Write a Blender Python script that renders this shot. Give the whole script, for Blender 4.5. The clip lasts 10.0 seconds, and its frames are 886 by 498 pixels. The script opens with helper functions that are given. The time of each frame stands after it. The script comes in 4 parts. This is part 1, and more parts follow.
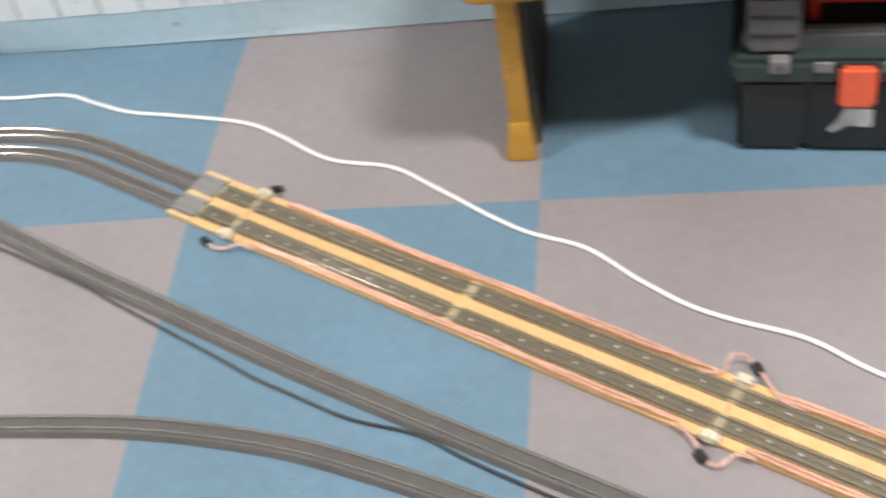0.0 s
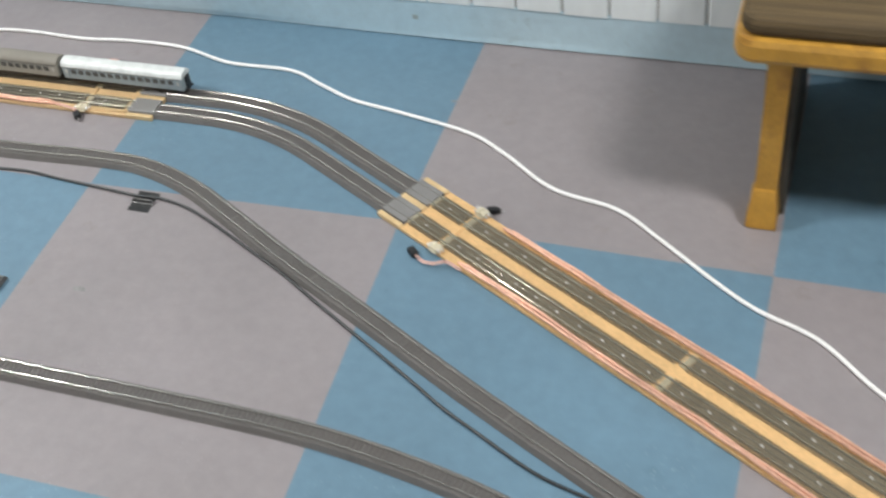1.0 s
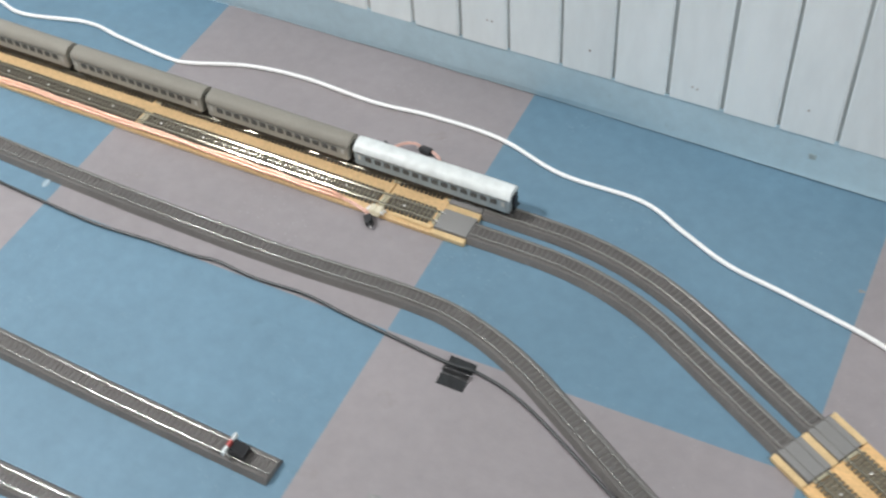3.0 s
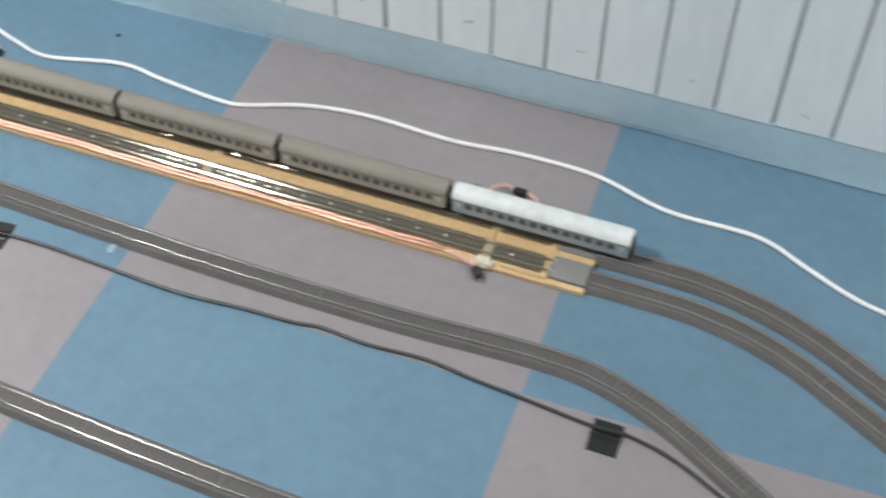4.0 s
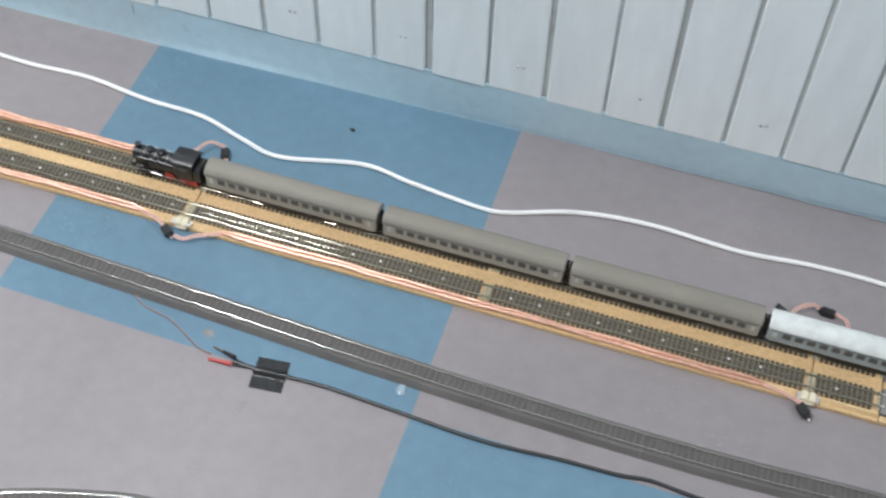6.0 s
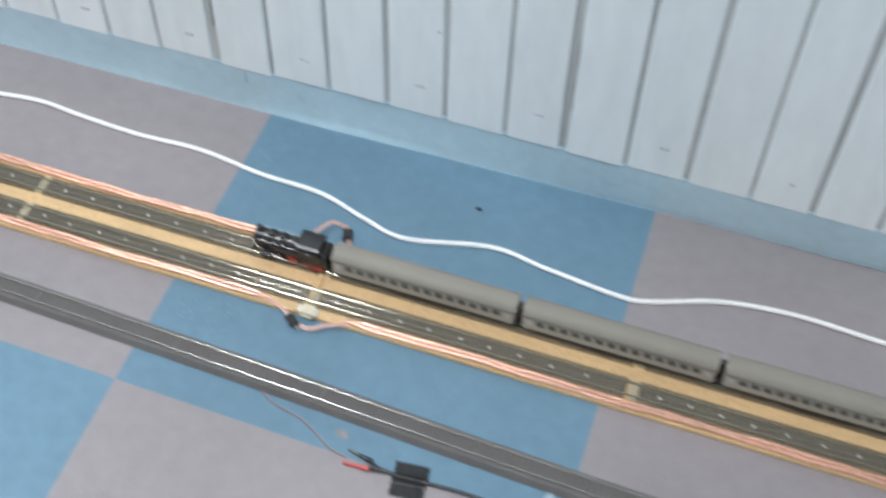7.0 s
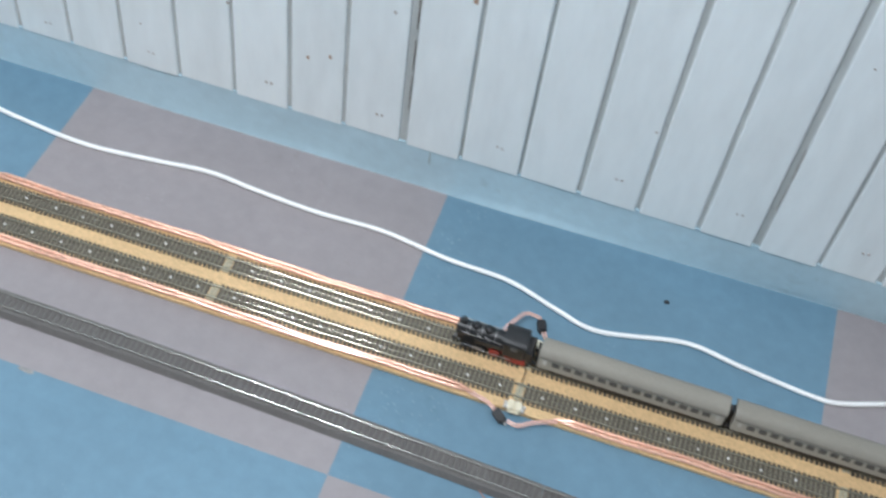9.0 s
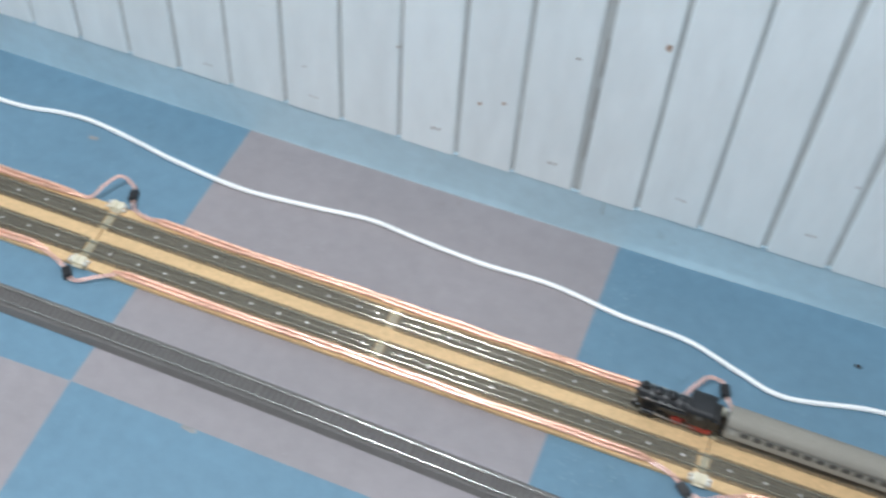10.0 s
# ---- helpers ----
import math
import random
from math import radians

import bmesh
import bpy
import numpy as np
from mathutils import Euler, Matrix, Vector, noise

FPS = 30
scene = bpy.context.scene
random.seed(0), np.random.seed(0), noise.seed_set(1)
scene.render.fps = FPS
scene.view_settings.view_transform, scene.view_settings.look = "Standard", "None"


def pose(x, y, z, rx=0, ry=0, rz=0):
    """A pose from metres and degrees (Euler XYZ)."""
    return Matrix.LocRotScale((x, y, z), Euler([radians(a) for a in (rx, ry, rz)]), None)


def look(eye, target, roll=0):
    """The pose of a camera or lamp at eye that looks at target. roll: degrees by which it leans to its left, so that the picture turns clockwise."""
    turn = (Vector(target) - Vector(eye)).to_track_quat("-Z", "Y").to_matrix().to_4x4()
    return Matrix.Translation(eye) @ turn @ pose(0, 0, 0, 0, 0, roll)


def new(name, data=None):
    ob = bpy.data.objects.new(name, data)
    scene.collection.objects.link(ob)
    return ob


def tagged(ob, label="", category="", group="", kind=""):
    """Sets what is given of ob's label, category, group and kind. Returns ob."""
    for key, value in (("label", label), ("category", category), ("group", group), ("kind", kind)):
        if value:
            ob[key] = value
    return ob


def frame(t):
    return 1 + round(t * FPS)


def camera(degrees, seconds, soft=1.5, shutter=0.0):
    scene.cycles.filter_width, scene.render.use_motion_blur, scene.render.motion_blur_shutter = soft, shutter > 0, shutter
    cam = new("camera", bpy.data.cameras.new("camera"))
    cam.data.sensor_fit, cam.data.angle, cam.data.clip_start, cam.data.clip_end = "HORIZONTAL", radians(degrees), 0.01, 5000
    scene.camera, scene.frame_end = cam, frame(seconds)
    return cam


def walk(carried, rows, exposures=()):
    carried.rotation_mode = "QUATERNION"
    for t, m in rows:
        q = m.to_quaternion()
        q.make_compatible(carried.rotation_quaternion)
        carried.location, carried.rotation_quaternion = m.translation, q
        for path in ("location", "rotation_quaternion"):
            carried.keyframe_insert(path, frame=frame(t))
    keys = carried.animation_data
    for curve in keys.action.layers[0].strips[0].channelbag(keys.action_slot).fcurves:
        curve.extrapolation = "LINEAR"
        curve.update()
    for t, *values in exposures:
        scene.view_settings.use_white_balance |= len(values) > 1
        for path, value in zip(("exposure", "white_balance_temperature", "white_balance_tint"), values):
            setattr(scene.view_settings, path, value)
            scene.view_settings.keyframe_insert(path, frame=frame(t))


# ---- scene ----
cam = camera(39.1, 10.0, soft=2.3, shutter=0.6)
PATH = [
    (0, (-0.191, -1.776, 1.261), (-0.545, -0.403, -0.149), -12.8),
    (0.5, (-0.189, -1.729, 1.255), (-0.746, -0.402, -0.133), -12.9),
    (1, (-0.317, -1.681, 1.256), (-0.89, -0.366, -0.138), -8.5),
    (1.5, (-0.476, -1.555, 1.25), (-0.982, -0.257, -0.184), -5.6),
    (2, (-0.643, -1.446, 1.229), (-1.167, -0.199, -0.235), -3.9),
    (2.5, (-0.797, -1.313, 1.237), (-1.424, -0.115, -0.237), -3.0),
    (2.7, (-0.824, -1.256, 1.244), (-1.511, -0.121, -0.253), -4.2),
    (3.8, (-1.182, -1.253, 1.25), (-1.639, -0.068, -0.294), -1.4),
    (4, (-1.24, -1.252, 1.24), (-1.688, -0.058, -0.3), -0.2),
    (4.5, (-1.39, -1.157, 1.225), (-1.872, -0.009, -0.34), -1.7),
    (5, (-1.502, -1.098, 1.229), (-2.016, -0.014, -0.371), -3.3),
    (5.2, (-1.56, -1.099, 1.244), (-2.039, -0.015, -0.367), -1.9),
    (6.3, (-1.797, -1.16, 1.282), (-2.121, 0.018, -0.301), 2.5),
    (6.5, (-1.834, -1.153, 1.28), (-2.154, 0.034, -0.298), 3.1),
    (7, (-1.94, -1.068, 1.278), (-2.298, 0.082, -0.318), 1.8),
    (7.5, (-2.055, -1.002, 1.271), (-2.47, 0.12, -0.332), -0.2),
    (8, (-2.139, -1.0, 1.275), (-2.512, 0.107, -0.348), 2.5),
    (8.5, (-2.245, -1.062, 1.293), (-2.51, 0.092, -0.319), 7.4),
    (9, (-2.324, -1.09, 1.32), (-2.542, 0.106, -0.268), 9.2),
    (9.5, (-2.382, -1.093, 1.303), (-2.639, 0.140, -0.250), 8.1),
    (10, (-2.450, -1.036, 1.280), (-2.808, 0.128, -0.308), 4.6),
]
EXPOSURE = [(0, 0.38, 7450, 16), (0.5, 0.13, 7250, 14), (1, 0.06, 7050, 12), (2.5, 0.06, 6900, 12), (4, -0.16, 6900, 12), (5, -0.20, 6800, 12), (7, -0.23, 6480, 11), (10, -0.31, 6300, 10)]
walk(cam, [(t, look(eye, target, roll)) for t, eye, target, roll in PATH], EXPOSURE)

# ---- light ----
ROOM = (-6.2, 4.2, -4.6, 0.0, 2.7)  # x0, x1, y0, y1, ceiling height
LAMPS = [(-3.15, -1.12, 78.5, 0.48, 0.5), (0.88, -1.12, 55.5, 0.60, 0.30)]  # x, y, watts, length, width
LAMP_COLOR = (0.96, 1.0, 1.04)
WINDOW = (-3.6, 0.6, 0.9, 2.2)  # x0, x1, z0, z1 of the opening in the south wall
world = bpy.data.worlds.new("world")
scene.world = world
world.use_nodes = True
world.node_tree.nodes["Background"].inputs[0].default_value = (0.7, 0.8, 0.9, 1)
world.node_tree.nodes["Background"].inputs[1].default_value = 0.015
for lx, ly, watts, long, wide in LAMPS:
    lamp = bpy.data.lights.new("tube_light", "AREA")
    lamp.shape, lamp.size, lamp.size_y, lamp.energy, lamp.color = "RECTANGLE", long, wide, watts, LAMP_COLOR
    new("tube_light", lamp).matrix_world = pose(lx, ly, ROOM[4] - 0.085)
sky = bpy.data.lights.new("window_light", "AREA")
sky.shape, sky.size, sky.size_y, sky.energy, sky.color = "RECTANGLE", WINDOW[1] - WINDOW[0] - 0.1, WINDOW[3] - WINDOW[2] - 0.1, 20.0, (0.97, 1.0, 1.03)
new("window_light", sky).matrix_world = pose((WINDOW[0] + WINDOW[1]) / 2, ROOM[2] - 0.02, (WINDOW[2] + WINDOW[3]) / 2, 90, 0, 0)


# ---- materials ----
def material(name, base, rough=0.5, metal=0.0, big=(3.0, 0.12), fine=(60.0, 0.10), bump=0.0, bump_scale=300.0,
             spread=0.0, stain=None, coat=0.0, stretch=(1, 1, 1), scuff=None):
    """A surface in world space: base colour, slow and fine variation, optional stain (colour, scale, threshold), relief."""
    m = bpy.data.materials.new(name)
    m.use_nodes = True
    nt = m.node_tree
    b = nt.nodes["Principled BSDF"]
    b.inputs["Roughness"].default_value, b.inputs["Metallic"].default_value = rough, metal
    b.inputs["Coat Weight"].default_value = coat
    b.inputs["Coat Roughness"].default_value = 0.09
    link = nt.links.new

    def node(kind, **inputs):
        n = nt.nodes.new(kind)
        for k, v in inputs.items():
            n.inputs[k].default_value = v
        return n

    geo = node("ShaderNodeNewGeometry")
    mp = node("ShaderNodeMapping")
    mp.inputs["Scale"].default_value = stretch
    link(geo.outputs["Position"], mp.inputs["Vector"])
    col = node("ShaderNodeRGB")
    col.outputs[0].default_value = (*base, 1)
    last = col.outputs[0]
    for scale, amount in (big, fine):
        if not amount:
            continue
        n = node("ShaderNodeTexNoise", Scale=scale, Detail=4.0, Roughness=0.6)
        link(mp.outputs[0], n.inputs["Vector"])
        r = node("ShaderNodeMapRange")
        r.inputs["From Min"].default_value, r.inputs["From Max"].default_value = 0.3, 0.7
        r.inputs["To Min"].default_value, r.inputs["To Max"].default_value = 1 - amount, 1 + amount
        link(n.outputs[0], r.inputs["Value"])
        mul = node("ShaderNodeVectorMath")
        mul.operation = "SCALE"
        link(last, mul.inputs[0])
        link(r.outputs[0], mul.inputs["Scale"])
        last = mul.outputs[0]
    if spread:
        info = node("ShaderNodeObjectInfo")
        r = node("ShaderNodeMapRange")
        r.inputs["To Min"].default_value, r.inputs["To Max"].default_value = 1 - spread, 1 + spread
        link(info.outputs["Random"], r.inputs["Value"])
        mul = node("ShaderNodeVectorMath")
        mul.operation = "SCALE"
        link(last, mul.inputs[0])
        link(r.outputs[0], mul.inputs["Scale"])
        last = mul.outputs[0]
    if stain:
        color, scale, lo, hi = stain
        n = node("ShaderNodeTexNoise", Scale=scale, Detail=5.0, Roughness=0.65)
        link(geo.outputs["Position"], n.inputs["Vector"])
        r = node("ShaderNodeMapRange")
        r.inputs["From Min"].default_value, r.inputs["From Max"].default_value = lo, hi
        link(n.outputs[0], r.inputs["Value"])
        mix = node("ShaderNodeMix")
        mix.data_type = "RGBA"
        link(r.outputs[0], mix.inputs["Factor"])
        link(last, mix.inputs["A"])
        mix.inputs["B"].default_value = (*color, 1)
        last = mix.outputs["Result"]
    if scuff:
        color, scale = scuff
        n = node("ShaderNodeTexVoronoi", Scale=scale)
        link(geo.outputs["Position"], n.inputs["Vector"])
        r = node("ShaderNodeMapRange")
        r.inputs["From Min"].default_value, r.inputs["From Max"].default_value = 0.20, 0.08
        link(n.outputs["Distance"], r.inputs["Value"])
        gate = node("ShaderNodeTexNoise", Scale=7.0, Detail=3.0)
        link(geo.outputs["Position"], gate.inputs["Vector"])
        g = node("ShaderNodeMapRange")
        g.inputs["From Min"].default_value, g.inputs["From Max"].default_value = 0.52, 0.75
        g.inputs["To Max"].default_value = 0.6
        link(gate.outputs[0], g.inputs["Value"])
        both = node("ShaderNodeMath")
        both.operation = "MULTIPLY"
        link(r.outputs[0], both.inputs[0])
        link(g.outputs[0], both.inputs[1])
        mix = node("ShaderNodeMix")
        mix.data_type = "RGBA"
        link(both.outputs[0], mix.inputs["Factor"])
        link(last, mix.inputs["A"])
        mix.inputs["B"].default_value = (*color, 1)
        last = mix.outputs["Result"]
    link(last, b.inputs["Base Color"])
    if bump:
        n = node("ShaderNodeTexNoise", Scale=bump_scale, Detail=3.0)
        link(mp.outputs[0], n.inputs["Vector"])
        bp = node("ShaderNodeBump", Strength=bump, Distance=0.002)
        link(n.outputs[0], bp.inputs["Height"])
        link(bp.outputs[0], b.inputs["Normal"])
    return m


BLUE = material("blue_linoleum", (0.138, 0.249, 0.333), 0.42, big=(2.2, 0.10), fine=(45, 0.07), bump=0.08, bump_scale=160, spread=0.03, stain=((0.10, 0.19, 0.24), 14.0, 0.64, 0.80), scuff=((0.38, 0.50, 0.56), 130.0))
GREY = material("grey_linoleum", (0.305, 0.279, 0.288), 0.42, big=(2.2, 0.09), fine=(45, 0.055), bump=0.08, bump_scale=160, spread=0.03, stain=((0.24, 0.21, 0.19), 14.0, 0.64, 0.80), scuff=((0.46, 0.45, 0.46), 130.0))
SCREED = material("screed", (0.12, 0.12, 0.12), 0.9)
WHITE_PAINT = material("white_board_paint", (0.855, 0.925, 0.945), 0.38, big=(4, 0.04), fine=(40, 0.04), bump=0.12, bump_scale=60, spread=0.025, stretch=(1, 1, 0.25), stain=((0.45, 0.40, 0.33), 16.0, 0.72, 0.86))
GROOVE = material("groove_paint", (0.52, 0.55, 0.545), 0.6, stain=((0.30, 0.29, 0.27), 14.0, 0.60, 0.85), stretch=(1, 1, 0.2))
WALL_PAINT = material("wall_paint", (0.23, 0.23, 0.225), 0.7, bump=0.1)
CEILING_PAINT = material("ceiling_paint", (0.48, 0.48, 0.47), 0.8)
CYAN = material("pale_cyan_vinyl", (0.487, 0.662, 0.747), 0.40, big=(6, 0.07), fine=(50, 0.05), bump=0.08, bump_scale=40, stain=((0.30, 0.40, 0.42), 11.0, 0.62, 0.85))
BOARD = material("chipboard", (0.69, 0.475, 0.250), 0.46, big=(30, 0.08), fine=(280, 0.15), bump=0.2, bump_scale=450, spread=0.03, stretch=(0.7, 1, 1), stain=((0.56, 0.385, 0.195), 130.0, 0.55, 0.76))
ORANGE_BOARD = material("orange_chipboard", (0.78, 0.495, 0.230), 0.44, big=(30, 0.08), fine=(280, 0.15), bump=0.2, bump_scale=450, spread=0.03, stretch=(0.7, 1, 1), stain=((0.62, 0.40, 0.19), 130.0, 0.55, 0.76))
EDGE_WOOD = material("light_pine_strip", (0.70, 0.51, 0.275), 0.5, big=(20, 0.12), fine=(300, 0.10), bump=0.2, spread=0.05)
RAIL = material("nickel_silver_rail", (0.48, 0.45, 0.36), 0.085, 0.7, big=(40, 0.06), fine=(400, 0.05))
DARK_RAIL = material("dull_steel_rail", (0.42, 0.41, 0.385), 0.17, 0.5, big=(40, 0.08), fine=(400, 0.05))
FLOOR_RAIL = material("worn_steel_rail", (0.50, 0.49, 0.46), 0.155, 0.7, big=(40, 0.08), fine=(400, 0.05))
SLEEPER = material("brown_sleeper_plastic", (0.086, 0.076, 0.058), 0.45, big=(50, 0.2), fine=(600, 0.25))
# lighter brown sleepers of the slanted modules
PALE_SLEEPER = material("pale_brown_sleeper_plastic", (0.155, 0.128, 0.086), 0.45, big=(50, 0.2), fine=(600, 0.25))
BALLAST = material("grey_ballast_plastic", (0.158, 0.150, 0.143), 0.56, big=(20, 0.10), fine=(900, 0.30), bump=0.6, bump_scale=1100, spread=0.04)
BALLAST_TIE = material("grey_tie_plastic", (0.112, 0.105, 0.099), 0.52, big=(30, 0.1), fine=(700, 0.2))
ADAPTER = material("grey_adapter_plastic", (0.255, 0.252, 0.246), 0.26, fine=(700, 0.12), bump=0.2)
WEB = material("grey_track_web", (0.25, 0.22, 0.16), 0.55, big=(40, 0.12), fine=(500, 0.2))
SCREW = material("steel_screw", (0.85, 0.84, 0.82), 0.30, 0.6)
COPPER = material("copper_strand", (0.83, 0.485, 0.355), 0.38, 0.36, big=(16, 0.20), fine=(420, 0.26), bump=0.5, bump_scale=260, coat=0.34, stretch=(0.3, 1, 1))
LOOP_COPPER = material("pink_loop_wire", (0.80, 0.50, 0.42), 0.38, 0.1, fine=(500, 0.25), bump=0.3, bump_scale=500, coat=0.2)
IVORY = material("ivory_terminal", (0.74, 0.68, 0.52), 0.4, fine=(300, 0.08))
PCB = material("solder_bridge", (0.47, 0.43, 0.31), 0.35, 0.15, fine=(400, 0.2))
BLACK_PLASTIC = material("black_plastic", (0.016, 0.016, 0.018), 0.38, fine=(300, 0.15))
BLACK_TAPE = material("black_tape", (0.013, 0.014, 0.015), 0.36, fine=(200, 0.2), bump=0.06, bump_scale=150)
RED_PLASTIC = material("red_plastic", (0.52, 0.085, 0.075), 0.4)
WHITE_CABLE = material("white_cable_sheath", (0.96, 0.96, 0.95), 0.35, big=(8, 0.03), fine=(90, 0.03))
BLACK_CABLE = material("black_cable_sheath", (0.030, 0.034, 0.036), 0.45)
DULL_WIRE = material("brown_wire", (0.34, 0.21, 0.18), 0.5)
LOCO_BLACK = material("loco_black", (0.017, 0.018, 0.020), 0.34, big=(60, 0.2), fine=(500, 0.2))
LOCO_RED = material("loco_red", (0.36, 0.032, 0.026), 0.42)
STEEL = material("bright_rod", (0.55, 0.55, 0.55), 0.30, 1.0)
COACH_GREEN = material("coach_grey_green", (0.39, 0.385, 0.345), 0.42, big=(15, 0.05), fine=(300, 0.06), spread=0.05)
COACH_ROOF = material("coach_roof_grey", (0.262, 0.246, 0.210), 0.62, big=(12, 0.06), fine=(300, 0.06), spread=0.06)
COACH_PALE = material("coach_pale_blue", (0.36, 0.43, 0.46), 0.4, big=(15, 0.05))
COACH_WHITE = material("coach_roof_white", (0.74, 0.78, 0.77), 0.4, big=(15, 0.04))
COACH_GLASS = material("coach_window", (0.125, 0.127, 0.122), 0.25)
GUTTER = material("coach_gutter", (0.13, 0.125, 0.11), 0.5)
DOOR_PANE = material("pale_door_pane", (0.62, 0.63, 0.60), 0.25)
UNDERFRAME = material("underframe_black", (0.025, 0.023, 0.022), 0.5)
NAIL = material("old_nail", (0.42, 0.39, 0.37), 0.6)
RUST = material("rust_spot", (0.42, 0.29, 0.21), 0.8, big=(300, 0.25))
CRACK = material("dark_crack", (0.20, 0.185, 0.165), 0.8, big=(60, 0.3), stretch=(1, 1, 0.3))
GLUE = material("clear_glue", (0.34, 0.45, 0.52), 0.25)
BENCH_YELLOW = material("bench_yellow_paint", (0.58, 0.305, 0.05), 0.35, big=(9, 0.16), fine=(120, 0.10), bump=0.1, stain=((0.30, 0.14, 0.03), 16, 0.54, 0.78))
# near-black colour holds the shade beneath the bench
BENCH_SHADE = material("bench_shaded_wood", (0.07, 0.06, 0.045), 0.6)
CUSHION = material("striped_mat", (0.125, 0.084, 0.038), 0.8, big=(5, 0.55), fine=(40, 0.25), bump=0.4, bump_scale=120, stretch=(0.12, 5.0, 7.0), stain=((0.27, 0.185, 0.075), 6.0, 0.52, 0.72))
TOOL_BLACK = material("toolbox_black", (0.020, 0.023, 0.023), 0.45, big=(12, 0.15))
TOOL_GREEN = material("toolbox_dark_green", (0.030, 0.050, 0.046), 0.5, big=(12, 0.15))
TOOL_GREY = material("toolbox_grey", (0.13, 0.13, 0.135), 0.5, big=(12, 0.1))
TOOL_ORANGE = material("toolbox_orange", (0.95, 0.16, 0.075), 0.4)
DULL_STEEL = material("dull_steel", (0.22, 0.22, 0.22), 0.4, 0.8)
CLASP = material("dull_grey_plastic", (0.20, 0.20, 0.205), 0.45)
LABEL_GREY = material("worn_label", (0.56, 0.56, 0.58), 0.5, big=(30, 0.15))
HANDLE_RED = material("handle_red", (0.62, 0.05, 0.035), 0.4, big=(20, 0.1))
PALE_GREY = material("pale_grey_plastic", (0.45, 0.46, 0.48), 0.4)
STAIN = material("dried_stain", (0.25, 0.25, 0.245), 0.5, big=(60, 0.2), fine=(300, 0.2))
SCUFF = material("skirting_scuff", (0.34, 0.42, 0.43), 0.6, big=(200, 0.3))
GLOW = bpy.data.materials.new("lamp_diffuser")
GLOW.use_nodes = True
GLOW.node_tree.nodes["Principled BSDF"].inputs["Emission Color"].default_value = (*LAMP_COLOR, 1)
GLOW.node_tree.nodes["Principled BSDF"].inputs["Emission Strength"].default_value = 3.0


# ---- mesh helpers ----
def finish(bm, name, mat=None, smooth=False):
    bmesh.ops.recalc_face_normals(bm, faces=bm.faces)
    if smooth:
        for f in bm.faces:
            f.smooth = True
    me = bpy.data.meshes.new(name)
    bm.to_mesh(me)
    bm.free()
    if mat:
        me.materials.append(mat)
    if smooth:
        me.set_sharp_from_angle(angle=radians(40))
    return me


def part(name, bm, mat, parent=None, label="", smooth=False):
    """Links a bmesh (or a ready mesh) as one mesh object under a thing or under a part."""
    ob = new(name, bm if isinstance(bm, bpy.types.Mesh) else finish(bm, name, mat, smooth))
    ob.parent = parent
    return tagged(ob, label, kind="stuff" if name == "sleeper_strip" else "")


def thing(name, label, category, group="", kind="", at=None):
    ob = new(name)
    ob.empty_display_size = 0.02
    if at is not None:
        ob.matrix_world = at
    return tagged(ob, label, category, group, kind)


def box(x0, x1, y0, y1, z0, z1, bevel=0.0, seg=1, bm=None):
    own = bmesh.new()
    v = [own.verts.new((x, y, z)) for z in (z0, z1) for y in (y0, y1) for x in (x0, x1)]
    for q in ((0, 2, 3, 1), (4, 5, 7, 6), (0, 1, 5, 4), (2, 6, 7, 3), (0, 4, 6, 2), (1, 3, 7, 5)):
        own.faces.new([v[i] for i in q])
    if bevel:
        bmesh.ops.bevel(own, geom=own.edges[:], offset=bevel, segments=seg, affect="EDGES")
    return joined(bm, own)


def joined(bm, own):
    if bm is None:
        return own
    me = bpy.data.meshes.new("tmp")
    own.to_mesh(me)
    own.free()
    bm.from_mesh(me)
    bpy.data.meshes.remove(me)
    return bm


def rod(a, b, r0, r1=None, seg=12, bm=None):
    """A round bar from a to b."""
    own = bmesh.new()
    a, b = Vector(a), Vector(b)
    d = b - a
    m = Matrix.Translation((a + b) / 2) @ d.to_track_quat("Z", "Y").to_matrix().to_4x4()
    bmesh.ops.create_cone(own, cap_ends=True, segments=seg, radius1=r0, radius2=r0 if r1 is None else r1, depth=d.length, matrix=m)
    return joined(bm, own)


def prism(profile, axis0, axis1, along="x", bm=None):
    """An outline in the plane across an axis, drawn out along it. For x the outline is (y, z); for y (x, z)."""
    own = bmesh.new()
    put = (lambda a, p: (a, p[0], p[1])) if along == "x" else (lambda a, p: (p[0], a, p[1]))
    r0 = [own.verts.new(put(axis0, p)) for p in profile]
    r1 = [own.verts.new(put(axis1, p)) for p in profile]
    n = len(profile)
    for i in range(n):
        own.faces.new((r0[i], r0[(i + 1) % n], r1[(i + 1) % n], r1[i]))
    own.faces.new(r0), own.faces.new(r1[::-1])
    return joined(bm, own)


class Way:
    """A plan curve that can be walked by its length."""

    def __init__(self, pts):
        self.p = np.array(pts, float)
        self.s = np.concatenate(([0], np.cumsum(np.linalg.norm(np.diff(self.p, axis=0), axis=1))))
        self.length = float(self.s[-1])

    def at(self, s):
        return np.array([np.interp(s, self.s, self.p[:, k]) for k in range(self.p.shape[1])])

    def basis(self, s):
        a, b = self.at(max(0, s - 0.004)), self.at(min(self.length, s + 0.004))
        d = (b - a)[:2]
        d = d / np.linalg.norm(d)
        return self.at(s), d, np.array((-d[1], d[0]))

    def cut(self, s0, s1, step):
        n = max(1, int(math.ceil((s1 - s0) / step)))
        return [s0 + (s1 - s0) * i / n for i in range(n + 1)]


